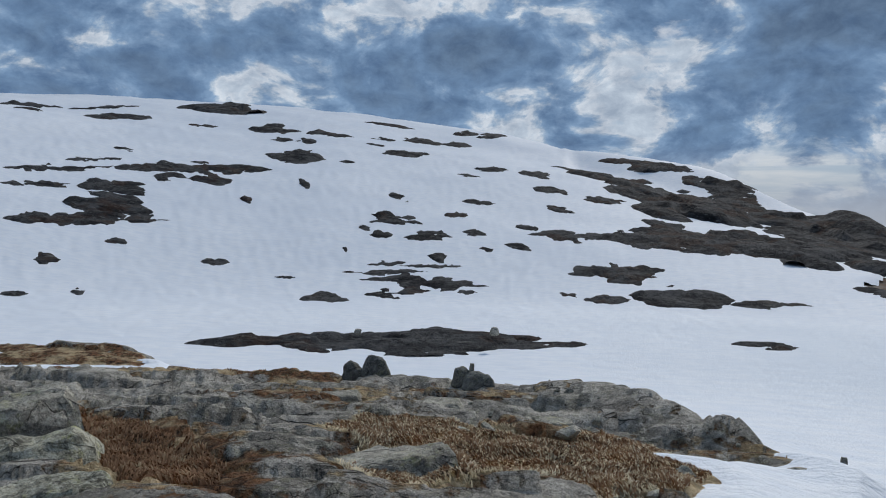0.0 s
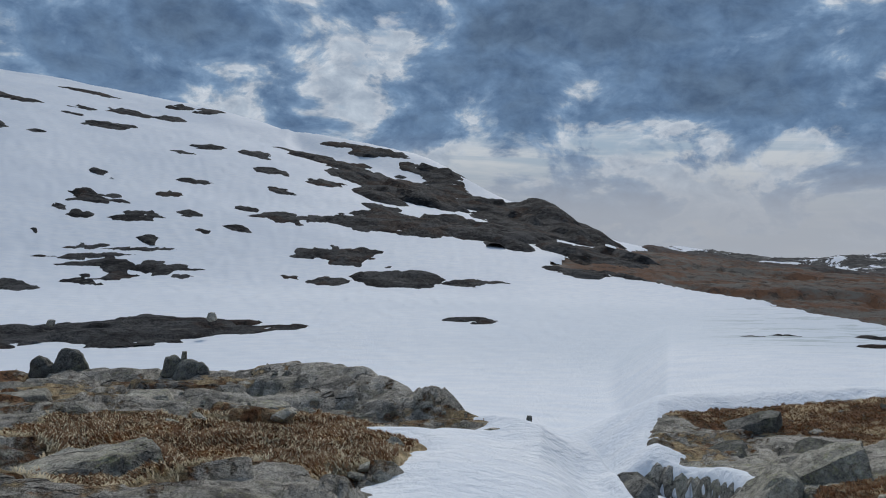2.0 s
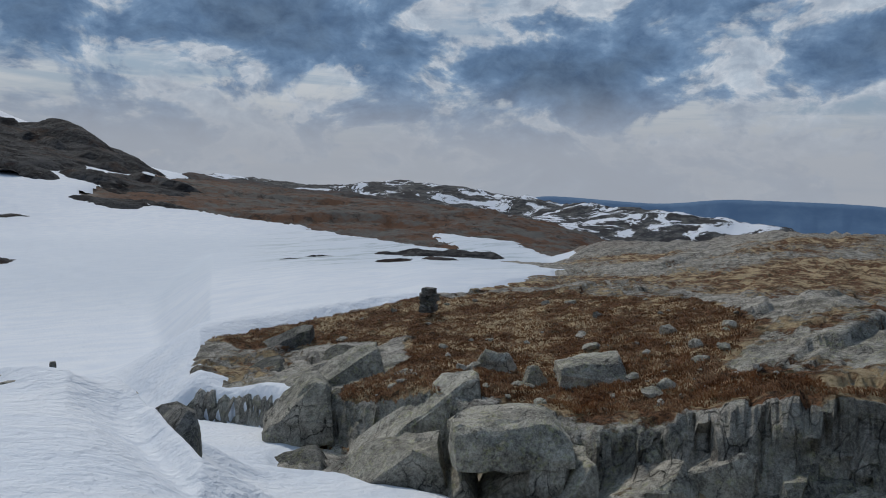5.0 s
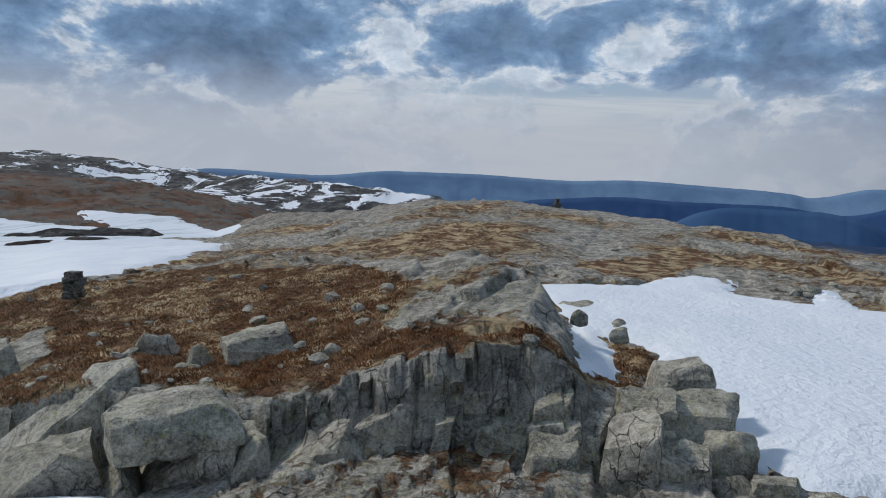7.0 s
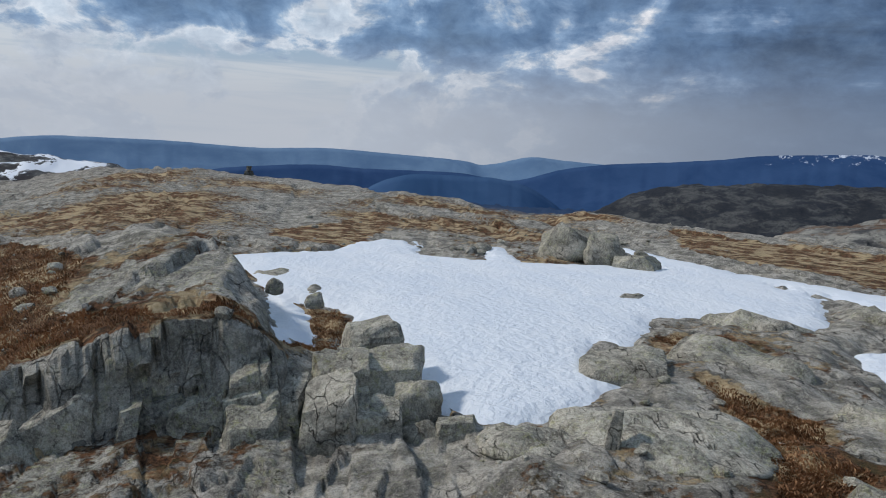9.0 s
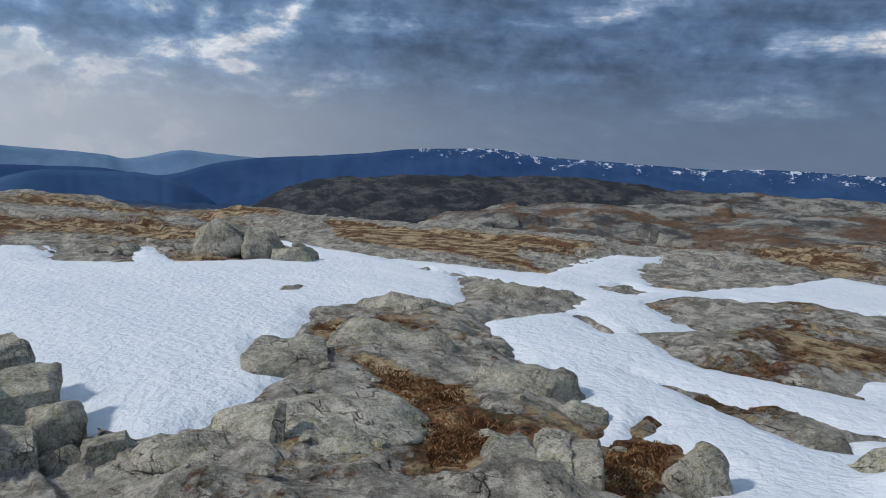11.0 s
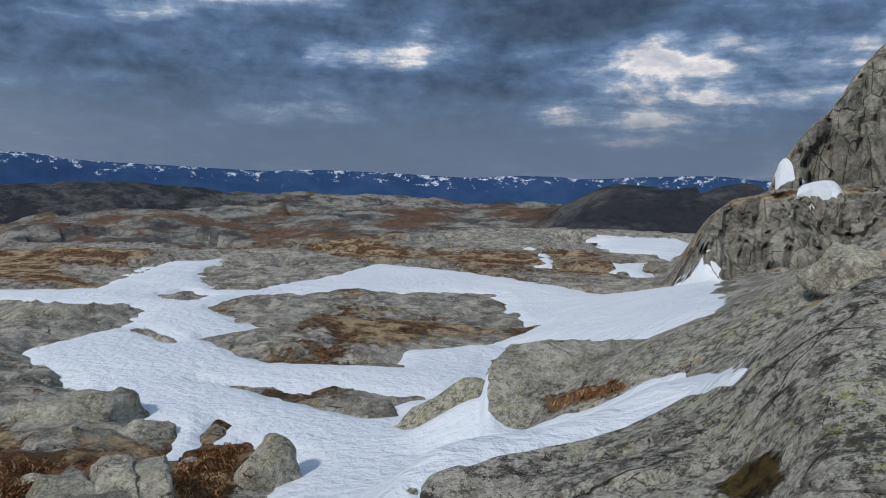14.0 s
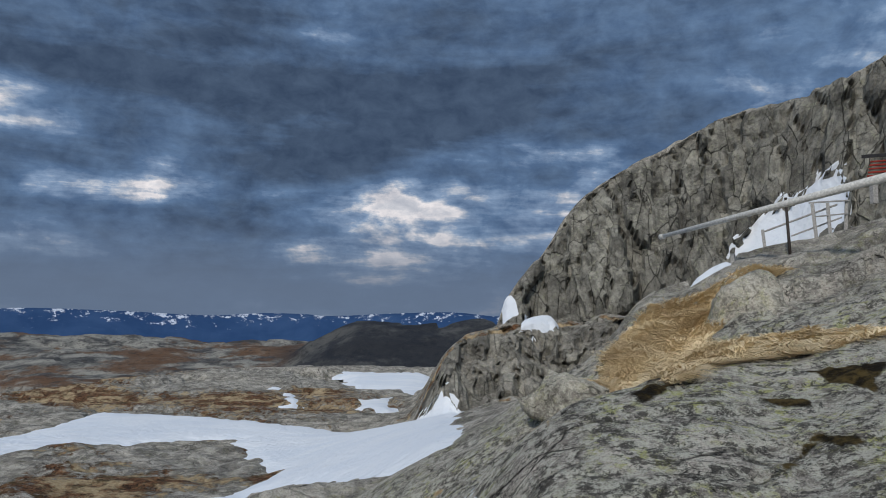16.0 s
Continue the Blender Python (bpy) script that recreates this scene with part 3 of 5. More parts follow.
# ledge brow
crest(2.0, 0.07, 0.7, (39, 26, -7.4), (46, 22.2, -6.45), (52, 20.3, -6.0), (56, 19.0, -5.45), (62, 17.3, -5.4), (68, 16.7, -5.3), (76, 16.4, -5.05), (84, 16.5, -4.95))


def smax(a, b, k):
    h = np.maximum(k - np.abs(a - b), 0) / k
    return np.maximum(a, b) + 0.25 * k * h * h


def add_crests(z):
    for front, back, soft, kn, lip in CRESTS:
        a0, a1 = kn[0, 0], kn[-1, 0]
        rc = pchip(kn[:, 0], kn[:, 1], AZ)[:, None]
        zc = pchip(kn[:, 0], kn[:, 2], AZ)[:, None]
        off = np.maximum(np.maximum(a0 - AZ, AZ - a1), 0)
        off = np.minimum(off, 360 - off)[:, None]
        d = GR - rc
        fall = np.where(d < 0, front, back) * (np.sqrt(d * d + soft * soft) - soft)
        side = np.radians(off) * rc
        prof = zc - fall - max(0.6, front) * side - 0.02 * side * side / np.maximum(soft, 0.5)
        if lip:
            edge = np.interp(AZ, [v[0] for v in lip], [v[1] for v in lip])[:, None]
            prof = prof - 2.2 * np.maximum(edge - GR, 0)
        z = smax(z, prof, np.clip(0.02 * rc, 0.1, 6.0))
    return z


FORM = add_crests(BASE)
# ---- where snow lies, where rock is bare, where heath grows: outlines in bearing and distance ----
SNOW_D = np.full(FORM.shape, -1e3)
BARE_D = np.full(FORM.shape, -1e3)
HEATH_D = np.full(FORM.shape, -1e3)
GOLD = np.zeros(FORM.shape)
WOB = 1.0 * fbm(GX * 0.9, GY * 0.9, 3, 3) * np.clip(GR * 0.018, 0.15, 2.0) + fbm(GX * 0.12, GY * 0.12, 3, 9) * np.clip(GR * 0.02, 0.0, 4.0)


def inside(points, calm=1.0):
    """Signed distance in metres to the outline, positive inside, wavering at the edge."""
    p = np.array(points, float)
    u, v = np.radians(p[:, 0]), np.log(p[:, 1])
    gu, gv = np.where(GA > np.radians(275), GA - 2 * np.pi, GA), np.log(GR)
    pad = 0.35
    box = (gu > u.min() - pad) & (gu < u.max() + pad) & (gv > v.min() - pad) & (gv < v.max() + pad)
    x, y = gu[box], gv[box]
    d2 = np.full(x.shape, 1e9)
    odd = np.zeros(x.shape, bool)
    for i in range(len(u)):
        x0, y0, x1, y1 = u[i - 1], v[i - 1], u[i], v[i]
        ex, ey = x1 - x0, y1 - y0
        t = np.clip(((x - x0) * ex + (y - y0) * ey) / (ex * ex + ey * ey + 1e-12), 0, 1)
        d2 = np.minimum(d2, (x - x0 - t * ex) ** 2 + (y - y0 - t * ey) ** 2)
        if y0 != y1:
            odd ^= ((y0 > y) != (y1 > y)) & (x < (x1 - x0) * (y - y0) / (y1 - y0) + x0)
    out = np.full(FORM.shape, -1e3)
    out[box] = np.where(odd, 1, -1) * np.sqrt(d2) * GR[box] + WOB[box] * calm
    return out


def snowfield(*points, calm=1.0):
    d = inside(points, calm)
    np.maximum(SNOW_D, d * (4.0 if calm < 1 else 1.0), out=SNOW_D)


def bare_rock(*points):
    np.maximum(BARE_D, inside(points), out=BARE_D)


def heath_patch(*points, gold=0.0):
    d = inside(points)
    np.maximum(HEATH_D, d, out=HEATH_D)
    np.maximum(GOLD, gold * (d > 0), out=GOLD)


snowfield((-36.0, 31), (-20.0, 30.5), (0.0, 28.5), (12.0, 25), (20.0, 21.5), (26.0, 18), (31.0, 15.5), (33.8, 30.38), (38.2, 15.21), (40.9, 14.53), (49.4, 17.04), (43.8, 17.31), (47.5, 22.13), (42.8, 24.28), (38.5, 25.33), (40.2, 25.94), (37.8, 27.49), (39.0, 32.46), (41.4, 34.48), (49.4, 36.91), (53.7, 37.62), (51.3, 37.58), (55.1, 38.45), (63.7, 74.01), (66.2, 90.99), (60.7, 113.8), (67.3, 117.5), (62.3, 207.7), (56.0, 223.3), (57.8, 169.2), (49.4, 205.3), (44.6, 236.5), (49.2, 199.4), (44.7, 233.7), (38.1, 254.3), (29.5, 275), (37.0, 420), (37.0, 1300), (-36.0, 1300))  # lake and hill
snowfield((14.2, 7.877), (18.5, 9.454), (19.0, 10.69), (21.1, 12.86), (16.5, 14.12), (21.5, 15.8), (25.0, 15.61), (33.6, 30.64), (34.6, 14.38), (38.2, 15.21), (40.9, 14.82), (48.4, 17.3), (56.4, 15.5), (62.4, 13.79), (62.0, 8), (20.0, 6))  # ramp
snowfield((89.4, 41), (97.3, 43.2), (101.2, 51.42), (104.1, 50.8), (104.6, 43.14), (109.3, 42.43), (110.1, 49.19), (112.8, 42.31), (122.5, 43.62), (120.5, 53.16), (128.3, 45.08), (140.7, 42.58), (146.5, 56.68), (143.3, 50.02), (145.9, 57.82), (149.7, 59.91), (147.7, 51.55), (149.1, 40.54), (151.8, 40.74), (158.8, 49.27), (160.9, 58.9), (167.6, 53.36), (175.4, 45.22), (180.1, 40.59), (183.8, 38.51), (187.7, 35.75), (187.0, 16.23), (185.6, 13.85), (185.7, 12.28), (185.1, 11.74), (188.0, 6.177), (184.4, 6.835), (175.4, 6.074), (165.7, 5.653), (162.7, 5.329), (160.0, 6.5), (145.0, 9), (120.0, 13), (108.9, 15.38), (106.7, 16.92), (104.4, 19.85), (101.4, 23.82), (98.6, 26.77), (94.9, 29.14), (96.3, 23.48), (93.7, 18.21), (92.9, 28.55), (91.1, 36.29))  # snowfield
snowfield((130.2, 17.02), (132.6, 17.52), (137.1, 16.43), (134.5, 15.34))  # small
snowfield((177.9, 92.34), (184.5, 93.74), (184.2, 61.23), (182.3, 76.36), (179.3, 75.79))  # far patch
snowfield((179.1, 65.19), (182.3, 67.98), (181.9, 54.33), (179.8, 59.16))  # far patch
snowfield((173.2, 75.28), (174.9, 69.06), (174.7, 61.53))  # far patch
bare_rock((108.9, 15.42), (112.5, 15.35), (117.8, 17.13), (120.4, 18.97), (119.0, 20.47), (118.7, 23.41), (121.6, 22.98), (122.8, 28.96), (126.3, 29.58), (133.3, 29.17), (134.9, 32.25), (133.5, 39.56), (137.2, 38.49), (144.0, 34.53), (142.5, 31.08), (136.3, 27.53), (138.5, 22.87), (140.6, 20.74), (141.8, 21.41), (143.6, 18.45), (146.6, 17.03), (145.3, 15.14), (148.2, 15.7), (149.0, 17.48), (150.2, 17.15), (149.1, 15.89), (152.3, 15.94), (155.0, 14.51), (155.5, 14.07), (151.6, 11.54), (148.0, 8), (128.0, 8), (108.0, 12))  # mainland
bare_rock((148.5, 35.18), (153.7, 39.35), (170.5, 42.21), (172.3, 33.77), (173.9, 30.31), (169.9, 26.64), (164.1, 25.41), (163.5, 22.72), (153.0, 23.47), (150.3, 25.19), (147.9, 28.3), (152.5, 29.52))  # island
bare_rock((148.0, 21.67), (150.8, 20.95), (165.0, 18.98), (162.5, 18.17), (163.7, 17.33), (160.8, 17.27), (154.0, 19.3))  # sliver
bare_rock((122.5, 43.62), (119.9, 44.51), (114.1, 42.11), (114.9, 47.28), (120.2, 51.06))  # small rocks
bare_rock((133.3, 40.23), (134.7, 40.64), (137.5, 38.04), (135.1, 37.08))  # slivers
bare_rock((142.5, 31.06), (143.8, 31.13), (146.6, 27.63), (145.7, 27.45))  # slivers
bare_rock((144.9, 38.68), (146.9, 40.99), (148.5, 38.88), (147.3, 37.46))  # slivers
bare_rock((130.9, 41.58), (131.8, 41.77), (132.2, 40.21), (131.4, 40.23))  # slivers
heath_patch((-5.3, 10.31), (-3.2, 11.32), (-9.2, 12.45), (-5.9, 15), (1.1, 14.71), (9.7, 12.82), (12.3, 19.11), (15.6, 16.05), (21.0, 12.55), (18.7, 10.67), (-3.1, 8.151), (-7.4, 8.947), gold=0.45)  # golden slope
heath_patch((-27.6, 17.58), (-21.7, 13.33), (-18.5, 10.94), (-14.8, 9.027), (-15.5, 8.183), (-23.5, 8.551), (-25.2, 11.94), (-28.4, 14.15))  # dark heath
heath_patch((-30.9, 49.66), (-25.8, 47.56), (-20.8, 44.88), (-27.4, 27.13), (-30.9, 43.95), gold=0.0)  # spit
heath_patch((-20.5, 27.78), (-14.1, 27.41), (-7.7, 26.18), (-12.0, 26.46))  # edge strip
heath_patch((38.8, 32.12), (53.7, 37.45), (63.3, 36.88), (76.4, 31.92), (80.9, 25.56), (78.4, 20.3), (85.5, 17.11), (90.6, 18.03), (92.8, 16.98), (90.0, 16.6), (81.4, 16.61), (67.9, 17.21), (61.4, 18.48), (56.4, 18.92), (51.3, 19.44), (47.6, 20.34), (54.4, 24.35), (53.9, 28.36), (47.3, 29.4), (40.6, 30.36))  # knoll
heath_patch((95.2, 28.28), (99.3, 26.62), (98.6, 21.75), (93.7, 16.77), (93.4, 17.11), (96.3, 21.97))  # knoll side
heath_patch((126.6, 19.81), (134.5, 18.14), (136.2, 16.46), (132.6, 15.44), (140.2, 14.9), (135.5, 11.73), (132.5, 11.89), (131.2, 14.98), (127.2, 18.69))  # hollow
heath_patch((146.1, 11.49), (146.4, 15.16), (151.8, 15.64), (151.0, 13.37), (149.3, 11.51))  # hollow
heath_patch((123.1, 25.85), (127.2, 24.84), (126.0, 23.63), (123.1, 24.37))  # hollow
heath_patch((197.2, 12.41), (198.0, 13.55), (200.9, 15.21), (205.3, 15.35), (210.9, 15.26), (206.7, 13.48), (205.5, 12.46), (210.6, 10.31), (216.2, 9.695), (216.0, 8.522), (209.6, 8.014), (204.9, 7.721), (202.1, 6.891), gold=0.95)  # grass bank
heath_patch((192.2, 11.85), (194.3, 11.81), (193.7, 6.051), gold=0.7)  # grass tuft
heath_patch((93.0, 53.49), (102.4, 71.22), (100.3, 49.14), (98.1, 45.63), (93.0, 50.21))  # ridge heath
heath_patch((123.7, 80.49), (137.2, 65.25), (140.2, 43.87), (125.2, 57.37))  # ridge heath
heath_patch((174.7, 14.21), (178.3, 13.44), (180.7, 12.54), (187.1, 11.72), (185.0, 11.84), (180.3, 12.25), (176.4, 13.09), gold=0.2)  # crack moss
bare_rock((169.7, 14.64), (170.2, 22.69), (172.0, 25.97), (177.4, 21.87), (182.0, 16.67), (186.9, 14.72), (188.6, 6.472), (187.7, 6.255), (185.0, 11.77), (180.3, 12.18), (170.1, 13.7))  # whaleback
snowfield((204.1, 16.33), (207.1, 44.01), (207.5, 44.27), (210.6, 43.97), (212.7, 42.72), (214.2, 42), (214.8, 41.11), (214.8, 40.67), (212.6, 41.79), (206.9, 16.28), calm=0.12)  # cliff snow
snowfield((190.2, 47.0), (191.6, 44.94), (191.8, 44.58), (190.5, 45.02), calm=0.12)  # cliff snow
snowfield((191.8, 39.19), (192.4, 44.6), (194.6, 41.02), (193.7, 40.07), calm=0.12)  # cliff snow
heath_patch((207.8, 5.08), (209.4, 5.659), (211.0, 6.007), (214.5, 5.77), (213.8, 5.55), (211.6, 5.725), (210.1, 5.207))  # moss
heath_patch((211.3, 7.609), (215.8, 7.507), (215.6, 6.696), (212.9, 7.077))  # moss
heath_patch((208.4, 6.785), (210.2, 6.846), (212.1, 6.632), (210.1, 6.643))  # moss
heath_patch((199.3, 6.243), (200.2, 6.962), (204.9, 7.721), (202.1, 6.801))  # moss
heath_patch((186.3, 4.749), (188.8, 4.898), (190.8, 4.551), (190.9, 4.234))  # moss
heath_patch((200.7, 46.14), (202.4, 46.29), (203.2, 45.8), (201.1, 45.94), gold=0.3)  # cliff grass
heath_patch((207.3, 47.39), (211.5, 46.04), (217.3, 41.88), (217.3, 41.55), (211.4, 45.71), gold=0.3)  # cliff grass
heath_patch((211.4, 44.52), (215.6, 41.91), (215.9, 41.27), (212.4, 43.49), gold=0.3)  # cliff grass
heath_patch((190.1, 38.5), (193.1, 39.35), (195.3, 39.09), (193.6, 37.64), (191.4, 37.6), gold=0.3)  # cliff grass
bare_rock((-31.7, 120), (-25.8, 48.66), (-20.7, 97.81), (-22.1, 42.42), (-31.5, 44.29))  # spit
SNOW_D = np.minimum(SNOW_D, -BARE_D)
RISE = np.abs(np.gradient(FORM, axis=1) / np.gradient(GR, axis=1))
GB = np.degrees(GA)
SNOW_D = np.where((GB > 36) & (GB < 62) & (GR > 18) & (GR < 32), np.minimum(SNOW_D, 0.9 - 1.2 * RISE), SNOW_D)


def step(a, b, x):
    t = np.clip((x - a) / (b - a), 0, 1)
    return t * t * (3 - 2 * t)


# relief of the bedrock at several sizes, kept to what the sheet can carry
bare = step(0.35, -0.4, SNOW_D / np.maximum(GR * 0.02, 0.4))
heathy = step(-0.4, 0.5, HEATH_D)
relief = np.zeros(FORM.shape)
# ice-polished humps beyond the snowfields, ledges elsewhere
slabby = step(104, 112, np.degrees(GA)) * step(200, 186, np.degrees(GA)) * step(4, 8, GR)
whale = step(164, 169, np.degrees(GA)) * step(196, 189, np.degrees(GA)) * step(26, 20, GR)
slabby = np.maximum(slabby, step(180, 188, np.degrees(GA)) * step(12, 9, GR))
cracks = np.ones(FORM.shape)
for size, sd, amp in ((0.7, 1, 0.10), (1.9, 2, 0.17), (6.0, 3, 0.36), (22.0, 4, 0.8), (70.0, 5, 2.2)):
    on = step(0.0035, 0.008, size / GR) * step(0.5, 0.16, size / GR) if size > 1 else step(40, 18, GR)
    if not (on > 0).any():
        continue
    ca, sa = math.cos(-0.25 + 0.05 * sd), math.sin(-0.25 + 0.05 * sd)
    u, v = (GX * ca + GY * sa) * 0.45, (-GX * sa + GY * ca) * 1.5
    wx = 0.4 * size * fbm(u / size, v / size, 2, sd + 20)
    lv, gp = ledges(u + wx, v + 0.6 * wx, size, sd)
    soft = 1 - 0.75 * slabby * (size < 10) * step(60, 38, GR)
    if size == 6.0:
        on = on * step(20, 45, GR)
    amp = amp * (1 + 0.5 * step(40, 30, GB) * (size < 3))
    relief += on * amp * soft * (0.9 * lv + 0.3 * np.minimum(gp, 0.05) / 0.05 - 0.3)
relief += slabby * (1 - 0.75 * whale) * step(80, 30, GR) * step(8, 12, GR) * (0.55 * np.abs(fbm(GX * 0.22, GY * 0.30, 3, 33, 0.42)) + 0.25 * fbm(GX * 0.5, GY * 0.7, 2, 34))
relief += 0.05 * np.clip(GR / 12, 0.5, 60) ** 0.5 * fbm(GX * 1.3, GY * 1.3, 3, 30) * step(90, 40, GR)
relief += 0.012 * GR * fbm(GX * 0.025, GY * 0.025, 5, 40) * step(60, 160, GR) * 0.5
relief *= 1 - 0.65 * step(86, 92, GB) * step(102, 97, GB) * step(45, 55, GR) * step(160, 140, GR)
tufts = 0.16 * fbm(GX * 2.1, GY * 2.1, 3, 50) + 0.07 * fbm(GX * 6, GY * 6, 2, 51)
relief = relief * (1 - 0.8 * heathy) + tufts * heathy * step(60, 30, GR)
mound = 0.35 * step(0.0, 1.6, BARE_D) * step(60, 40, GR) * (0.6 + 0.8 * fbm(GX * 0.25, GY * 0.25, 2, 60)) * (1 - 0.9 * step(164, 169, GB) * step(196, 189, GB))
ROCK_Z = FORM + mound + relief * bare - np.clip(0.008 * GR, 0.0, 2.2) * step(0.0, 1.0, SNOW_D / np.clip(0.02 * GR, 0.5, 6.0))

# steep faces break along upright joints
dzdr = np.gradient(FORM, axis=1) / np.gradient(GR, axis=1)
steep = step(0.55, 1.6, np.abs(dzdr)) * step(120, 70, GR) * step(26, 32, GR)
au = GA * 45.0
lv1, gp1 = ledges(au + 0.5 * fbm(au, FORM, 2, 71), FORM * 0.32, 1.3, 8)
lv2, gp2 = ledges(au, FORM * 0.6, 0.55, 9)
PUSH = steep * (0.6 * lv1 - 0.5 * np.exp(-gp1 * 16) + 0.16 * lv2 - 0.14 * np.exp(-gp2 * 12))
PUSH = PUSH * step(0.3, -0.3, SNOW_D)
ledge_zone = step(36, 40, GB) * step(102, 97, GB) * step(12.5, 13.5, GR) * step(29, 26, GR)
face = ledge_zone * step(0.5, 1.4, np.abs(dzdr))
ax = GA * 17.0 + 0.45 * FORM * step(78, 62, GB)
lv3, gp3 = ledges(ax + 0.25 * fbm(ax, FORM, 2, 72), FORM * 0.9, 1.15, 18)
lv4, gp4 = ledges(ax, FORM * 0.9, 0.45, 19)
PUSH += face * (0.34 * lv3 - 0.18 * np.exp(-gp3 * 16) + 0.10 * lv4 - 0.05 * np.exp(-gp4 * 12))
# the lower cliff breaks into blocks
low = step(182, 184, GB) * step(207, 203, GB) * step(24, 29, GR) * step(44, 41, GR) * step(0.25, 0.6, np.abs(dzdr))
lv5, gp5 = ledges(GA * 36.0 + 0.3 * FORM, FORM * 0.6, 1.3, 28)
lv6, gp6 = ledges(GA * 36.0, FORM * 0.8, 0.5, 29)
PUSH += low * step(0.3, -0.3, SNOW_D) * (0.55 * lv5 - 0.3 * np.exp(-gp5 * 16) + 0.2 * lv6 - 0.1 * np.exp(-gp6 * 12))
PX, PY = GX - PUSH * np.sin(GA), GY - PUSH * np.cos(GA)


def sheet(name, z, keep, material, attrs):
    na, nr = z.shape
    co = np.stack([PX, PY, z], -1).reshape(-1, 3)
    idx = np.arange(na * nr).reshape(na, nr)
    nxt = np.roll(idx, -1, 0)
    q = np.stack([nxt[:, :-1], nxt[:, 1:], idx[:, 1:], idx[:, :-1]], -1)
    k = keep | np.roll(keep, -1, 0)
    q = q[k[:, :-1] | k[:, 1:]]
    used = np.zeros(len(co), bool)
    used[q.ravel()] = True
    remap = np.cumsum(used) - 1
    co, q = co[used], remap[q]
    me = bpy.data.meshes.new(name)
    me.vertices.add(len(co))
    me.vertices.foreach_set("co", co.ravel())
    me.loops.add(q.size)
    me.loops.foreach_set("vertex_index", q.ravel().astype(np.int32))
    me.polygons.add(len(q))
    me.polygons.foreach_set("loop_start", np.arange(0, q.size, 4, dtype=np.int32))
    me.polygons.foreach_set("loop_total", np.full(len(q), 4, np.int32))
    broken = attrs["steep"].reshape(-1)[used][q[:, 0]] if "steep" in attrs else np.zeros(len(q))
    me.polygons.foreach_set("use_smooth", broken < 0.2)
    for key, val in attrs.items():
        me.attributes.new(key, "FLOAT", "POINT").data.foreach_set("value", val.reshape(-1)[used].astype(np.float32))
    me.materials.append(material)
    me.update()
    return new(name, me)


near_heath = 0.32 + 0.75 * step(-0.6, 0.6, HEATH_D) + 0.5 * step(-0.05, 0.1, HEATH_D) * step(16, 10, GR) + (0.75 * fbm(GX * 0.16, GY * 0.16, 4, 80) * step(60, 35, GR) + 0.95 * fbm(GX * 0.055, GY * 0.055, 5, 82, 0.45) * step(35, 60, GR)) * step(260, 140, GR) * step(4, 14, GR) - 1.6 * step(0.5, 1.1, np.abs(dzdr)) * (1 - 0.35 * ledge_zone) + 0.15 * step(40, 60, GB) * step(125, 110, GB) * step(25, 40, GR) + (0.25 + 0.8 * fbm(GX * 0.35, GY * 0.35, 3, 83)) * low - 0.45 * step(162, 172, np.degrees(GA)) * step(30, 20, GR)
DEPTH = np.where(SNOW_D > 0, np.minimum(0.25 * SNOW_D, 0.12 + 0.04 * SNOW_D), 0.35 * SNOW_D)
DEPTH = np.clip(DEPTH, -2.0, 0.22)
SNOW_Z = FORM + DEPTH + 0.02 + np.clip(0.0015 * GR, 0.02, 0.6) * fbm(GX * 0.3, GY * 0.3, 3, 90) * step(0, 2, SNOW_D) + 0.005 * GR * fbm(GX * 0.012, GY * 0.012, 3, 91) * step(170, 300, GR) * step(0, 30, SNOW_D)
under = SNOW_D > np.clip(0.08 * GR, 1.5, 30)
bearing = np.degrees(np.where(GA > np.radians(275), GA - 2 * np.pi, GA))
# bearings and distances where the ground colour carries painted cloud shade
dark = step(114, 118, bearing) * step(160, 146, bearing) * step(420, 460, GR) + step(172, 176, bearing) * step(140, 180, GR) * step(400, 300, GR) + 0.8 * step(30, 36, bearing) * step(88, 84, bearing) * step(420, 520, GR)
patchy = step(34, 36, bearing) * step(86, 80, bearing) * step(560, 700, GR)
g = sheet("ground", ROCK_Z, ~under, GROUND, {"heath": near_heath, "gold": GOLD, "lichen": 0.15 + 0.75 * step(150, 172, bearing) * step(18, 11, GR) + 0.25 * step(36, 40, bearing) * step(28, 24, GR) * step(100, 90, bearing), "steep": np.maximum(step(0.8, 1.7, np.abs(dzdr)) * step(120, 70, GR) * step(26, 32, GR), np.maximum(0.35 * face, 0.6 * low)), "far": step(100, 170, GR), "dark": dark, "patchy": patchy, "moss": step(11, 9.5, GR) * step(183, 186, GB) * (GOLD < 0.1), "brown": step(28, 33, bearing) * step(76, 70, bearing) * step(120, 180, GR) * step(900, 700, GR), "vale_haze": step(1300, 1700, GR)})
tagged(g, "grey fractured bedrock with lichen and rust-brown heath", "ground", kind="structure")
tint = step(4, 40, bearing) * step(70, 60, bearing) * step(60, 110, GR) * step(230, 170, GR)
slush = step(40, 46, bearing) * step(66, 60, bearing) * step(60, 120, GR) * step(230, 170, GR)
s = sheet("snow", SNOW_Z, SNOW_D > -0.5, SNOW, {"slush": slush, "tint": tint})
tagged(s, "old white summer snow with shallow sun cups over rock", "snow", kind="structure")
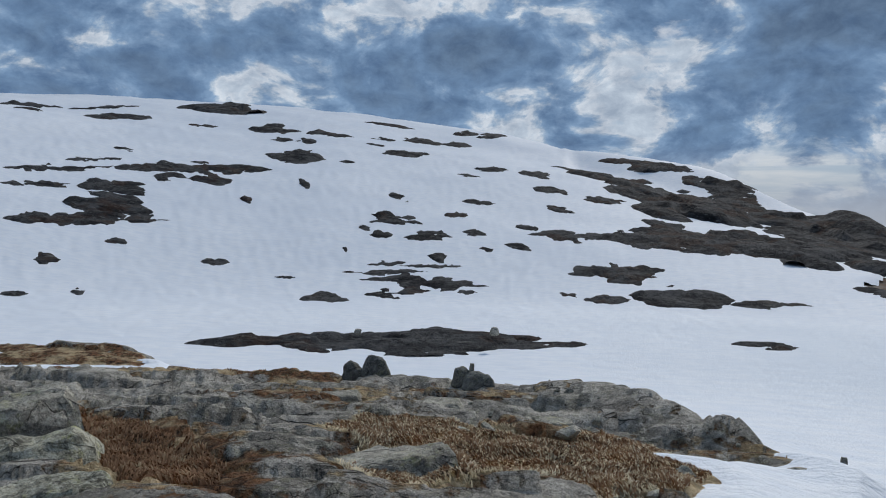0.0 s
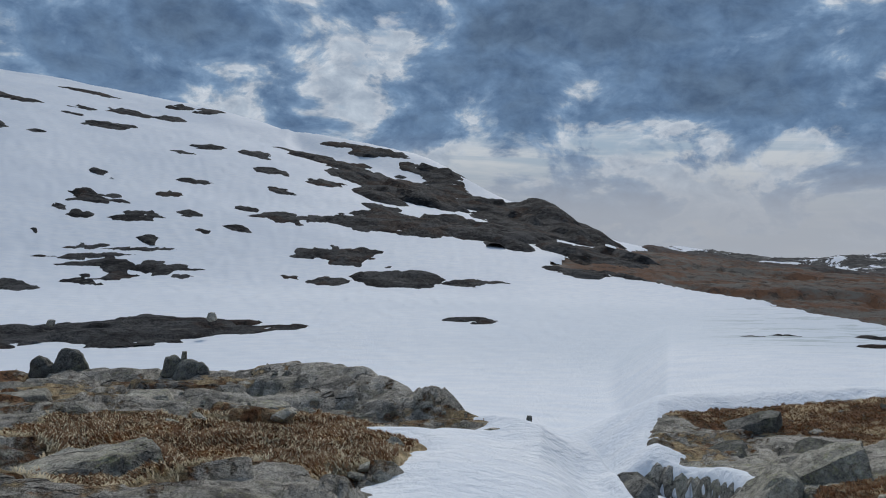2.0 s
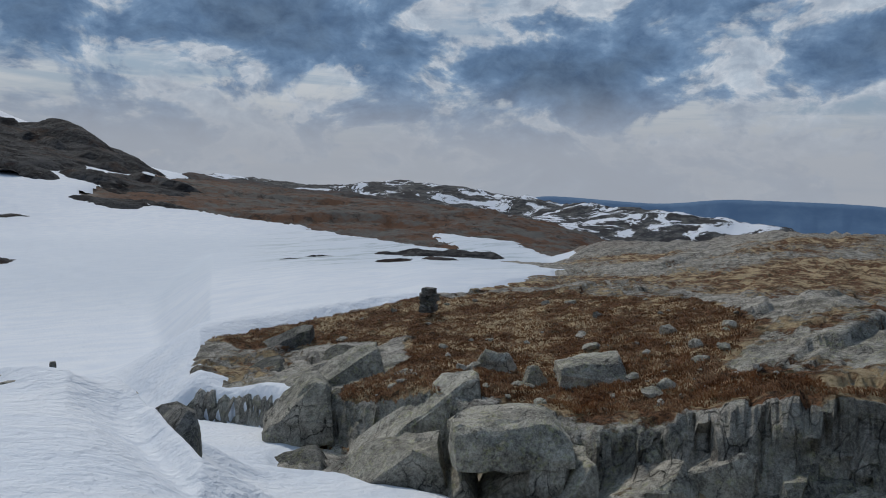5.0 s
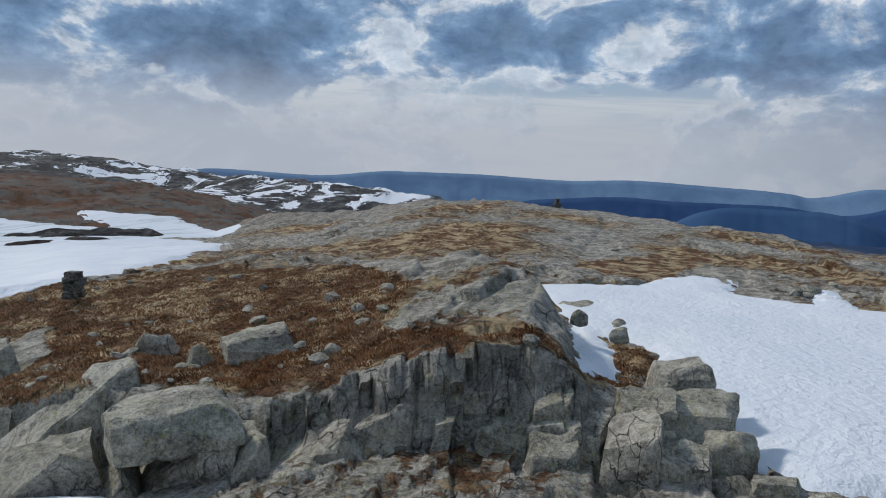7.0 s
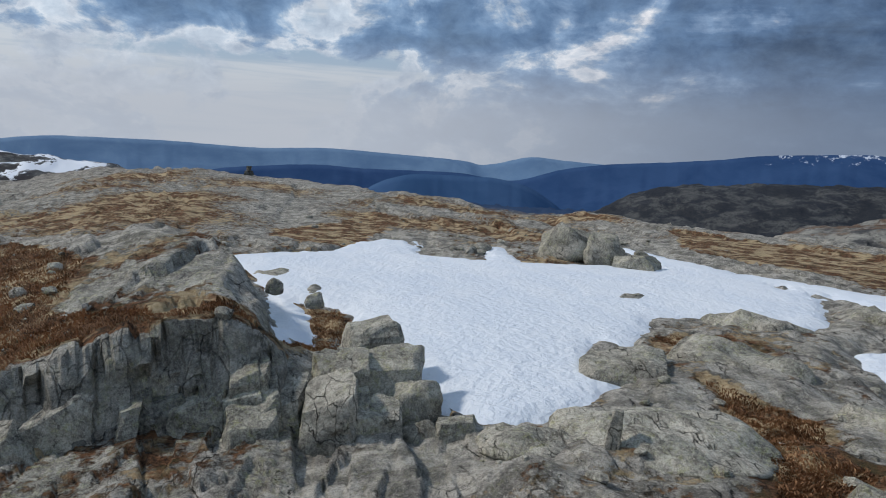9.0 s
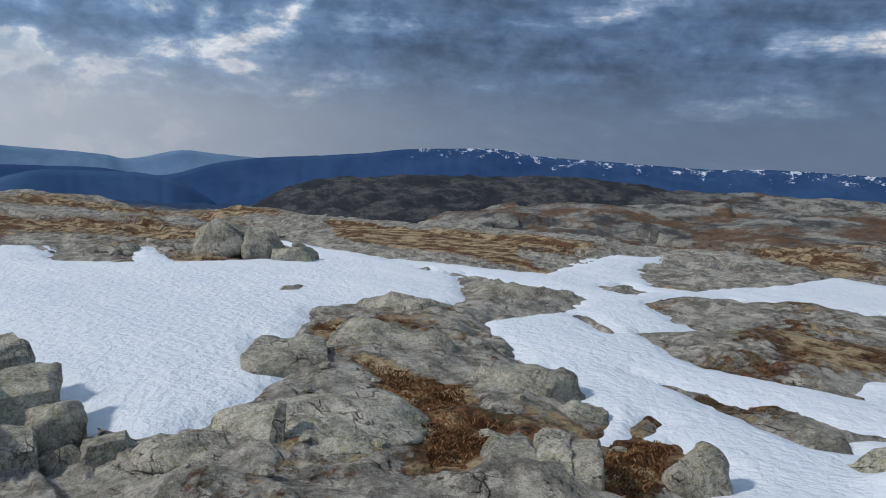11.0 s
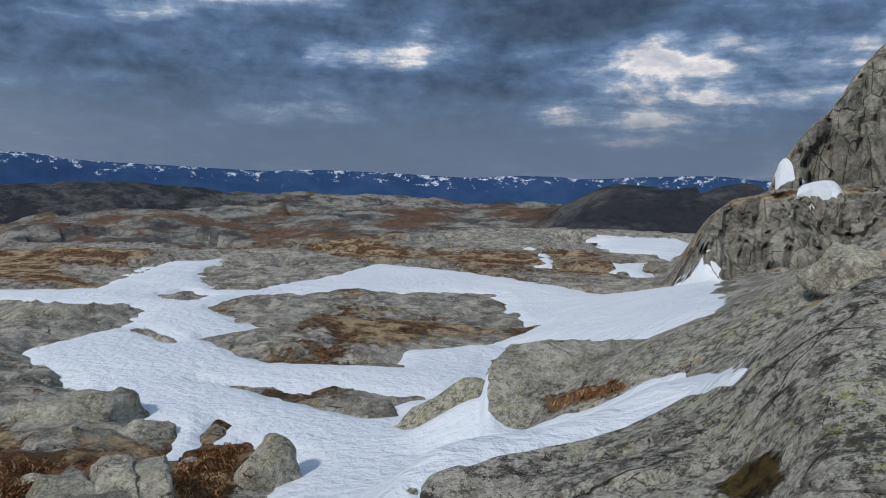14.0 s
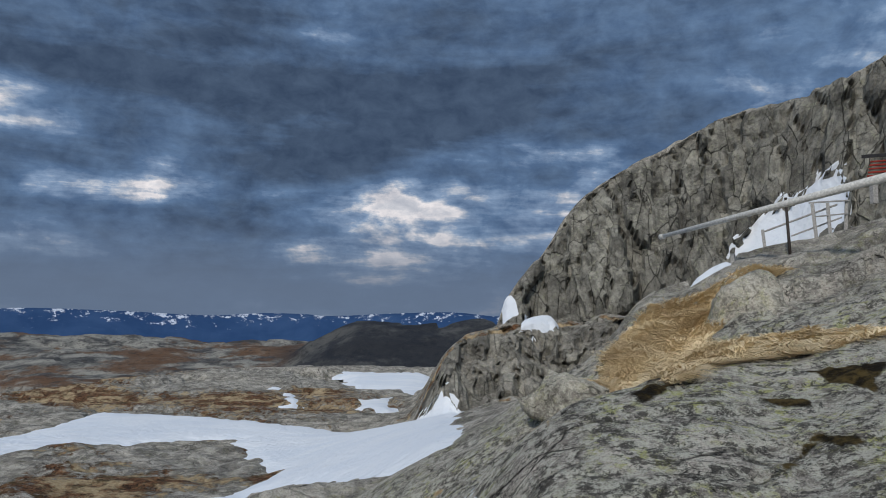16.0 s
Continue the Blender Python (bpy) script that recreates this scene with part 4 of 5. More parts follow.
# ---- rock outcrops that break through the snow ----
def grid_mesh(name, co, n, m, material, smooth=True):
    me = bpy.data.meshes.new(name)
    faces = [(i * m + j, i * m + j + 1, (i + 1) * m + j + 1, (i + 1) * m + j) for i in range(n - 1) for j in range(m - 1)]
    me.from_pydata([tuple(c) for c in co], [], faces)
    me.polygons.foreach_set("use_smooth", np.full(len(faces), smooth))
    me.materials.append(material)
    me.update()
    return me


outcrop_count = 0


def outcrop(x1, y1, x2, y2, width):
    """A low hump of bedrock along a line, its foot under the snow."""
    global outcrop_count
    outcrop_count += 1
    k = outcrop_count
    a, b = np.array((x1, y1)), np.array((x2, y2))
    mid, half = (a + b) / 2, (b - a) / 2
    length = max(np.hypot(*half), 0.3)
    ax = half / length
    nx = np.array((-ax[1], ax[0]))
    far = np.hypot(*mid)
    n = int(np.clip(length * 2 / (far * 0.004), 14, 90))
    m = int(np.clip(width / (far * 0.006), 9, 26))
    s, t = np.meshgrid(np.linspace(-1.12, 1.12, n), np.linspace(-1.3, 1.3, m), indexing="ij")
    px, py = s * length, t * width / 2
    taper = 0.85 * np.clip(1 - np.abs(s) ** 1.6, 0, 1) ** 0.8
    f1 = fbm(px / (width * 1.1) + k * 7.3, py / width + k * 3.1, 4, 5)
    f2 = fbm(px / (width * 0.35) + k * 1.7, py / (width * 0.35), 3, 15)
    edge = taper * (1 + 1.7 * f1 + 1.3 * f2) - np.abs(t + 0.7 * fbm(px / (width * 2.0) + k, 0 * px, 2, 25))
    rise = np.clip(width * 0.045, 0.10, 0.012 * far + 0.2)
    lv, gp = ledges(px + k * 31, py * 1.7, max(width * 0.4, 0.4), 12)
    x, y = mid[0] + px * ax[0] + py * nx[0], mid[1] + px * ax[1] + py * nx[1]
    top = sample(SNOW_Z, x, y)
    z = top + np.where(edge > 0, rise * np.sqrt(np.clip(edge, 0, 1)) + rise * 0.6 * lv * np.clip(edge * 3, 0, 1) + 0.1 * rise, 2.5 * rise * edge - 0.02 * rise)
    z = np.maximum(z, top - rise * 1.5)
    co = np.stack([x, y, z], -1).reshape(-1, 3)
    ob = new("rock_outcrop", grid_mesh("rock_outcrop", co, n, m, FAR_ROCK if far > 90 else STONE))
    if far > 90:
        label = "long dark bedrock outcrop melting out of the hillside snow" if length > width * 1.3 else "dark rock hump standing out of the hillside snow"
    else:
        label = "grey rock breaking through the snow cover"
    tagged(ob, label, "rock", "outcrops in the snow")


outcrop(-327.6, 534.8, -306, 580.2, 27.1)
outcrop(-299.6, 505.4, -289.9, 523.1, 20.1)
outcrop(-267.8, 535.7, -227.5, 566.8, 36.4)
outcrop(-297.8, 573.2, -265.4, 633.3, 16.4)
outcrop(-249, 654.9, -192.6, 729.5, 85.1)
outcrop(-203.4, 549.4, -177.5, 566.1, 24.2)
outcrop(-154.6, 565.8, -111.7, 566, 33.8)
outcrop(-123.9, 517.3, -109.3, 523.8, 15)
outcrop(-108.5, 560.9, -71.96, 564.6, 36.8)
outcrop(-106.3, 519.2, -93.31, 525.5, 21.9)
outcrop(-78.6, 675, -28.87, 676, 26.2)
outcrop(5.198, 665.5, 58.32, 682.1, 47)
outcrop(-59.88, 574.5, -40.51, 584.2, 17.1)
outcrop(-33.85, 586.4, -4.436, 602.6, 40.3)
outcrop(-4.36, 595.9, 21.38, 604.5, 32.6)
outcrop(-58.02, 538.1, -44.86, 531, 18.4)
outcrop(-39.27, 512.9, -18.67, 496.6, 31.6)
outcrop(-112, 454.1, -54.94, 448.4, 49.1)
outcrop(-104.5, 467.2, -82.01, 463.3, 27.3)
outcrop(-181.6, 401.8, -176.1, 410.9, 12.2)
outcrop(-186.6, 356.5, -167.6, 381, 10.1)
outcrop(-193.4, 317.2, -163.4, 359.1, 14)
outcrop(-165.8, 358.3, -97.28, 408.1, 29.4)
outcrop(-141.5, 353.3, -126.1, 356.2, 19)
outcrop(-124.1, 354.5, -105.7, 363.8, 24.8)
outcrop(-176.7, 290.1, -162.3, 311.9, 13.7)
outcrop(-157.8, 310.4, -134.7, 330.2, 22.9)
outcrop(-139.6, 272.9, -128.1, 305.7, 40)
outcrop(-139.5, 307.3, -131.5, 323.7, 21.9)
outcrop(-149, 245.1, -117.5, 273.3, 21.3)
outcrop(-117.5, 268.7, -104.5, 277.2, 14.6)
outcrop(-112.5, 240.6, -107.9, 247, 13.4)
outcrop(-119.5, 213.6, -114, 217.3, 10.3)
outcrop(-78.46, 236.8, -69.62, 237.9, 8.89)
outcrop(-107.5, 177.8, -102.8, 181.6, 10.4)
outcrop(-96.14, 189.2, -93.27, 190.8, 8.59)
outcrop(-91.89, 328.5, -87.41, 330.8, 17.1)
outcrop(-73.47, 369.2, -68.67, 371, 18.6)
outcrop(-52.23, 228.4, -46.05, 229.3, 4.93)
outcrop(-38.71, 199.1, -25.46, 204, 17)
outcrop(-36.8, 265.7, -35.03, 266.3, 7.38)
outcrop(-34.35, 295.9, -29.94, 297.6, 9.38)
outcrop(-32.17, 307.2, -11.34, 322.1, 30.8)
outcrop(-28.69, 286, -19.54, 288.4, 14.4)
outcrop(-15.4, 286.4, 4.609, 288.8, 17.5)
outcrop(-27.49, 367.4, -20.58, 371, 18.5)
outcrop(-0.17, 333.7, 10.91, 331.7, 16.6)
outcrop(9.658, 371.1, 25.33, 368.4, 19.1)
outcrop(8.212, 301, 17.3, 296.1, 14.9)
outcrop(13.73, 276.5, 18.93, 277.6, 7.26)
outcrop(-5.427, 264.4, 1.332, 265.6, 13.1)
outcrop(-32.91, 239.3, -6.242, 246.3, 6.79)
outcrop(-25.67, 249.2, -12.5, 255.5, 5.19)
outcrop(-16.11, 250.7, 9.259, 254.6, 4.45)
outcrop(-26.57, 233, 15.93, 234.2, 16.2)
outcrop(-23.58, 215.2, -2.879, 222.5, 14.6)
outcrop(4.883, 222.9, 10.99, 224.5, 7.94)
outcrop(12.52, 430.4, 21.27, 439.6, 21.8)
outcrop(24.01, 461.4, 32.41, 480.9, 25.5)
outcrop(46.84, 456.8, 67.21, 470.8, 29.7)
outcrop(51.15, 404.6, 67.94, 415.4, 24)
outcrop(51.77, 363.2, 62.15, 369.9, 15.6)
outcrop(31.1, 316.3, 41.86, 318, 16)
outcrop(26.89, 280, 31.85, 285.9, 13.5)
outcrop(42.14, 250.5, 79, 257, 20.9)
outcrop(54, 242.5, 68.69, 244.8, 14.2)
outcrop(36.63, 221.7, 41.63, 225.7, 6.18)
outcrop(41.96, 218.1, 56, 216.9, 13.2)
outcrop(57.35, 222.2, 86.42, 215.3, 35.9)
outcrop(82.71, 210, 106.3, 206.8, 11.4)
outcrop(51.91, 131.4, 62.77, 128.6, 13.4)
outcrop(73.6, 522.7, 145.4, 504.3, 26.4)
outcrop(80.29, 488.5, 160, 477.3, 52.6)
outcrop(119.8, 570.8, 177.2, 518.1, 25.9)
outcrop(162.4, 508.9, 201.4, 461.8, 56.1)
outcrop(105.5, 384.9, 162, 406.8, 72.7)
outcrop(95.62, 338.4, 115.9, 348.3, 26.6)
outcrop(95.86, 422, 135, 443, 33.6)
outcrop(74.42, 394.5, 99.86, 404.7, 14.3)
outcrop(35.28, 303, 74.66, 305.7, 21.1)
outcrop(64.72, 303.4, 128.7, 304.6, 48.7)
outcrop(106.8, 296.2, 162.7, 293.3, 67.1)
outcrop(151.5, 451.3, 208.2, 437.8, 49.6)
outcrop(193, 442.1, 211.7, 349.1, 110)
outcrop(184, 374.2, 199.6, 328.7, 57.7)
outcrop(69.67, 308.4, 102.5, 305.8, 33.2)
outcrop(100.3, 312, 164.6, 307.2, 70)
outcrop(141.6, 327.2, 171.6, 289.2, 58.2)
outcrop(191, 382.5, 191.5, 302.2, 96.4)
outcrop(98.8, 376.3, 169.1, 421.9, 88.2)
outcrop(155, 453.1, 221.3, 428.2, 45.1)
outcrop(210.9, 407.9, 202.8, 299.7, 65.2)
outcrop(180.9, 295, 171.8, 237.9, 69.4)
outcrop(134, 235.3, 161.7, 203.3, 28.6)
outcrop(-38.48, 108.5, 24.62, 124.4, 19.6)
outcrop(-21.15, 124.6, 18.23, 130.5, 19.2)
outcrop(79.86, 63.4, 80.73, 58.31, 6.2)
outcrop(84.23, 58.96, 86.77, 54.72, 5.92)
outcrop(107.9, 84.56, 102.8, 56.41, 17.4)
outcrop(87.22, 84.95, 91.47, 82.43, 4.12)
outcrop(78.62, 81.44, 82.68, 80.49, 3.55)
outcrop(28.22, -16.6, 27.47, -16.89, 1.62)
outcrop(30.34, -3.107, 30.17, -3.661, 1.52)
outcrop(35.13, -1.098, 33.75, -2.12, 2.06)
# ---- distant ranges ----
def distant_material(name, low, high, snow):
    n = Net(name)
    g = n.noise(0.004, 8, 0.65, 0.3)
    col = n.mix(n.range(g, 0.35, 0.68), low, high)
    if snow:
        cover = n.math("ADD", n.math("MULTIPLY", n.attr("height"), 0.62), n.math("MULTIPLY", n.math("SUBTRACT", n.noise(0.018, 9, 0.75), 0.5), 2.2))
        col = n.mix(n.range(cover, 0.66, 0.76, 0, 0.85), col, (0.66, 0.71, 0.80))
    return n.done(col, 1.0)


# the blue of distant haze is put into these base colours
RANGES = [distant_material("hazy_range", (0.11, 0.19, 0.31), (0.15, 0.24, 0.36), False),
          distant_material("haze_tinted_range", (0.022, 0.058, 0.145), (0.035, 0.078, 0.175), True),
          distant_material("haze_tinted_foothills", (0.035, 0.085, 0.18), (0.05, 0.105, 0.21), False)]


def mountains(distance, kind, *knots):
    """A long range: a crest with relief, falling away to both sides."""
    k = np.array(knots)
    az = np.arange(k[0, 0], k[-1, 0] + 0.01, 0.12)
    crest_z = pchip(k[:, 0], k[:, 1], az)
    depth = np.array((-0.40, -0.30, -0.2, -0.13, -0.08, -0.045, -0.02, 0.0, 0.03, 0.08))
    drop = np.array((430, 330, 235, 165, 105, 60, 24, 0, 40, 160.0))
    A, D = np.meshgrid(az, depth, indexing="ij")
    fade = np.minimum(1, np.minimum(A - k[0, 0], k[-1, 0] - A) / 6)
    R = distance * (1 + D * 0.5)
    x, y = R * np.sin(np.radians(A)), R * np.cos(np.radians(A))
    z = crest_z[:, None] - drop[None, :] + 45 * fbm(x * 0.003, y * 0.003, 4, 3 + kind) * np.clip(-D * 12, 0, 1) + 2.5 * fbm(A * 1.1, D * 0, 4, 7 + kind)
    z = z - 200 * (1 - np.clip(fade, 0, 1)) ** 2
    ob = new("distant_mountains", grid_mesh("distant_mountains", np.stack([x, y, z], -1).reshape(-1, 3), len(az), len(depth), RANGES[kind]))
    h = np.clip(1.0 - drop[None, :] / 190.0, 0, 1) * step(122, 132, A)
    ob.data.attributes.new("height", "FLOAT", "POINT").data.foreach_set("value", h.reshape(-1).astype(np.float32))
    tagged(ob, ("far horizon ridges with pale blue haze put into their colour", "long mountain range tinted blue for haze, with snow on its tops", "dark blue foothills with the haze put into their colour")[kind], "mountains", kind="structure")


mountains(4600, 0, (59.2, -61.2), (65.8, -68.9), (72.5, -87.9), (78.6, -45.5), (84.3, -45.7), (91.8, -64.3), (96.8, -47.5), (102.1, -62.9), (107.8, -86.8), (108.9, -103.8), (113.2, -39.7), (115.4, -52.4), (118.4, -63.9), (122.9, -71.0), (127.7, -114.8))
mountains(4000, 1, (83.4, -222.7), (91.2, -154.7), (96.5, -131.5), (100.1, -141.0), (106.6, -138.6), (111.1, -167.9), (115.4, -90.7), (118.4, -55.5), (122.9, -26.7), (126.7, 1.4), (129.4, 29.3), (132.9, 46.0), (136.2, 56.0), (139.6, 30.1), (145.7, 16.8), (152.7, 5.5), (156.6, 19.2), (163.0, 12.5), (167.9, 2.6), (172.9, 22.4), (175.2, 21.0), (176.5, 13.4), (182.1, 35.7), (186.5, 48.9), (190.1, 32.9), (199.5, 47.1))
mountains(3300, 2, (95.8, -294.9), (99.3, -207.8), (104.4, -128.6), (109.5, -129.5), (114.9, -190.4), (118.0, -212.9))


# ---- loose and jointed rocks ----
rock_count = 0
ROCK_LOOK = {
    "block": (STONE, "angular grey gneiss block jointed from the ledge", "block"),
    "boulder": (STONE, "rounded grey boulder with pale lichen", "boulder"),
    "slab": (STONE, "flat grey rock slab lying on the ground", "slab"),
    # both dark kinds carry painted shade: ledge faces here, backlit rim boulders below
    "dark": (DARK_SHADED_STONE, "rock face of the ledge with its shade put into dark gneiss", "block"),
    "darkboulder": (DARK_SHADED_STONE, "rounded boulder standing on the rock rim, its backlit dark put into the colour", "boulder"),
    "fin": (STONE, "thin upright stone set as a trail marker", "stone"),
    "green": (GREEN_STONE, "grey-green lichen-covered boulder beside the heath", "boulder"),
    "hump": (STONE, "smooth ice-polished hump of grey bedrock", "rock"),
    "greenhump": (GREEN_STONE, "large lichen-covered whaleback rock in the snow", "rock"),
    "wedge": (GREEN_STONE, "tilted pointed rock wedge split from the whaleback", "rock"),
}


def set_rock(me, kind, x, y, z, turn, rng, tip=(-5, 5, -9, 5), swing=24):
    mat, label, cat = ROCK_LOOK[kind]
    me.materials.append(mat)
    ob = new({"block": "rock_block", "dark": "rock_block", "slab": "rock_slab", "fin": "marker_stone", "hump": "bedrock_hump", "greenhump": "bedrock_hump", "wedge": "rock_wedge"}.get(kind, "boulder"), me)
    ob.matrix_basis = pose(x, y, z, rng.uniform(tip[0], tip[1]), rng.uniform(tip[2], tip[3]), turn + rng.uniform(-swing, swing))
    return tagged(ob, label, cat, "blocks of the ledge" if cat == "block" else "")


def joint_block(x, y, z, w, d, h, turn, kind, rng):
    """A block parted from bedrock along flat joints: a box cut by planes, its edges worn."""
    dipping = y > 2.5 and w > 0.9
    if kind in ("block", "dark"):
        d = max(d, 1.5)
        w, h, z = w * 1.12, h + 0.25, z - (0.25 if y < 2.5 else 0.25 + 0.22 * h)
    bm = bmesh.new()
    bmesh.ops.create_cube(bm, size=1)
    bmesh.ops.scale(bm, vec=(w, d, h), verts=bm.verts)
    bmesh.ops.translate(bm, vec=(0, 0, h / 2), verts=bm.verts)
    size = Vector((w, d, h))
    if kind == "fin":
        planes = [((0.9, 0, 0.35), 0.62), ((-0.9, 0, 0.25), 0.66), ((0, 0.9, 0.3), 0.7), ((0, -0.9, 0.3), 0.7)]
    elif kind == "wedge":
        planes = [((0.95, -0.3, 0.2), 0.85), ((0, -0.8, 0.5), 0.75), ((0, 0.8, 0.5), 0.7)]
    else:
        planes = [((rng.uniform(-0.3, 0.3), -1, rng.uniform(0.25, 0.6)), rng.uniform(0.6, 0.78)), ((rng.choice((-1, 1)), rng.uniform(-0.7, 0.1), rng.uniform(0.1, 0.5)), rng.uniform(0.66, 0.82))]
        for _ in range(3):
            planes.append(((rng.uniform(-1, 1), rng.uniform(-1, 0.4), rng.uniform(0.2, 0.9)), rng.uniform(0.7, 0.9)))
    mid = Vector((0, 0, h / 2))
    for nrm, reach in planes:
        nrm = Vector((nrm[0] / w, nrm[1] / d, nrm[2] / h)).normalized()
        far = sum(abs(c) * e for c, e in zip(nrm, size)) / 2
        cut = bmesh.ops.bisect_plane(bm, geom=bm.verts[:] + bm.edges[:] + bm.faces[:], plane_co=mid + nrm * far * reach, plane_no=nrm, clear_outer=True)
        rim = [e for e in cut["geom_cut"] if isinstance(e, bmesh.types.BMEdge)]
        if len(rim) > 2:
            bmesh.ops.contextual_create(bm, geom=rim)
    if kind in ("block", "dark", "wedge"):  # the top bed dips to one side
        rise = h * (1.0 if kind == "wedge" else rng.uniform(0.55, 0.85) if dipping else rng.uniform(0.0, 0.25))
        cut = bmesh.ops.bisect_plane(bm, geom=bm.verts[:] + bm.edges[:] + bm.faces[:], plane_co=(w * 0.3, -d * 0.2, h * 0.93), plane_no=Vector((-rise / w, -rng.uniform(0.1, 0.3), 1)).normalized(), clear_outer=True)
        rim = [e for e in cut["geom_cut"] if isinstance(e, bmesh.types.BMEdge)]
        if len(rim) > 2:
            bmesh.ops.contextual_create(bm, geom=rim)
    least = min(w, d, h)
    bmesh.ops.remove_doubles(bm, verts=bm.verts, dist=0.01)
    bmesh.ops.bevel(bm, geom=bm.edges[:], offset=0.045 * least, segments=1, affect="EDGES", clamp_overlap=True)
    bmesh.ops.triangulate(bm, faces=bm.faces[:])
    step_len = max(least * 0.22, 0.07)
    for _ in range(4):
        long = [e for e in bm.edges if e.calc_length() > step_len * 1.5]
        if not long or len(bm.verts) > 2500:
            break
        bmesh.ops.subdivide_edges(bm, edges=long, cuts=1)
        bmesh.ops.triangulate(bm, faces=[f for f in bm.faces if len(f.verts) > 3])
    bm.normal_update()
    seed = Vector((rock_count * 3.7, rock_count * 1.3, 0))
    for v in bm.verts:
        c = v.co + seed
        v.co += v.normal * least * (0.07 * noise.noise(c * 1.3 / least) + 0.06 * noise.noise(c * 3.4 / least) + 0.05 * noise.noise(c * 8 / least))
    me = bpy.data.meshes.new("rock")
    bm.to_mesh(me)
    bm.free()
    me.polygons.foreach_set("use_smooth", np.ones(len(me.polygons), bool))
    me.set_sharp_from_angle(angle=radians(22))
    lean = (-12, 0) if dipping else (-9, 9)
    return set_rock(me, kind, x, y, z, turn, rng, (-6, 4, *lean), 16)


def rock(x, y, z, w, d, h, turn, kind):
    """A rock from a box: cut by random planes, rounded, roughened; its foot is below the ground."""
    global rock_count
    rock_count += 1
    rng = np.random.RandomState(rock_count * 13 + 5)
    if kind in ("block", "dark", "slab", "wedge", "fin"):
        return joint_block(x, y, z, w, d, h, turn, kind, rng)
    cuts = 9 if w > 2.5 else 7
    bm = bmesh.new()
    bmesh.ops.create_cube(bm, size=2)
    bmesh.ops.subdivide_edges(bm, edges=bm.edges[:], cuts=cuts, use_grid_fill=True)
    co = np.array([v.co[:] for v in bm.verts])
    smooth = {"hump": 0.85, "greenhump": 0.75, "boulder": 0.72, "darkboulder": 0.75, "green": 0.6}[kind]
    ball = co / np.linalg.norm(co, axis=1, keepdims=True)
    shape = co * (1 - smooth) + ball * 1.22 * smooth
    if kind in ("hump", "greenhump"):
        shape[:, 2] = np.where(shape[:, 2] > 0, shape[:, 2], shape[:, 2] * 0.6)
    up = (shape[:, 2] + 1) / 2
    lean = rng.uniform(-0.22, 0.22, 2)
    pinch = rng.uniform(0.05, 0.3)
    shape[:, 0] = shape[:, 0] * (1 - pinch * up) + lean[0] * up
    shape[:, 1] = shape[:, 1] * (1 - pinch * 0.8 * up) + 0.25 * up
    for _ in range(9 if smooth > 0.7 else 11):
        nrm = rng.normal(size=3)
        nrm[2] = abs(nrm[2]) * 0.8
        nrm /= np.linalg.norm(nrm)
        reach = (np.abs(nrm) @ np.ones(3)) * rng.uniform(0.55, 0.84) if smooth < 0.7 else rng.uniform(0.78, 1.02)
        over = np.maximum(shape @ nrm - reach, 0)
        shape -= over[:, None] * nrm * 0.97
    top = shape[:, 2].max()
    shape[:, 2] = (shape[:, 2] + 1) / (top + 1)
    lo, hi = shape[:, :2].min(0), shape[:, :2].max(0)
    shape[:, :2] = (shape[:, :2] - (lo + hi) / 2) / (hi - lo)
    p = shape * np.array((w, d, h))
    q = p / max(min(w, d, h), 0.15) * 1.3 + rock_count * 3.7
    rough = 0.085 * min(w, d, h * 1.5)
    off = np.array([noise.turbulence_vector(Vector(v), 4, False)[:] for v in q])
    p += rough * 1.6 * (off - off.mean(0))
    bed = np.sin(p[:, 2] * (7 + 3 * rng.rand()) / max(h, 0.4) + 2.5 * off[:, 0]) * rough * 0.5
    p[:, :2] *= (1 + bed / max(w, 0.3))[:, None]
    for v, c in zip(bm.verts, p):
        v.co = c
    me = bpy.data.meshes.new("rock")
    bm.to_mesh(me)
    bm.free()
    me.polygons.foreach_set("use_smooth", np.ones(len(me.polygons), bool))
    if smooth < 0.7:
        me.set_sharp_from_angle(angle=radians(27))
    return set_rock(me, kind, x, y, z, turn, rng)


rock(14.20, 5.98, -6.52, 0.99, 0.70, 1.10, -67, 'block')
rock(14.64, 4.74, -7.05, 2.66, 1.30, 1.88, -72, 'block')
rock(15.55, 3.23, -5.87, 1.33, 0.93, 1.02, -78, 'block')
rock(16.20, 1.56, -5.47, 1.02, 0.91, 0.60, -84, 'slab')
rock(15.86, 0.57, -6.58, 1.29, 0.91, 1.24, -88, 'block')
rock(15.77, -0.35, -6.58, 0.84, 0.59, 1.45, -91, 'block')
rock(15.61, -0.89, -6.84, 0.65, 0.46, 1.80, -93, 'block')
rock(15.59, -1.40, -6.85, 0.74, 0.51, 1.62, -95, 'block')
rock(14.75, -2.10, -6.91, 0.95, 0.67, 2.03, -98, 'block')
rock(14.97, -2.75, -6.11, 0.56, 0.39, 0.86, -100, 'block')
rock(14.51, -2.89, -6.75, 0.94, 0.66, 1.41, -101, 'block')
rock(14.98, -3.24, -6.17, 0.62, 0.43, 0.69, -102, 'block')
rock(15.25, -3.86, -6.09, 1.56, 1.09, 0.99, -104, 'boulder')
rock(16.34, -3.44, -6.14, 1.42, 0.99, 1.39, -102, 'block')
rock(16.39, -2.16, -6.16, 0.64, 0.45, 1.22, -97, 'block')
rock(16.11, -2.70, -5.72, 0.66, 0.46, 0.95, -100, 'block')
rock(14.29, -3.88, -6.27, 0.98, 0.69, 0.56, -105, 'boulder')
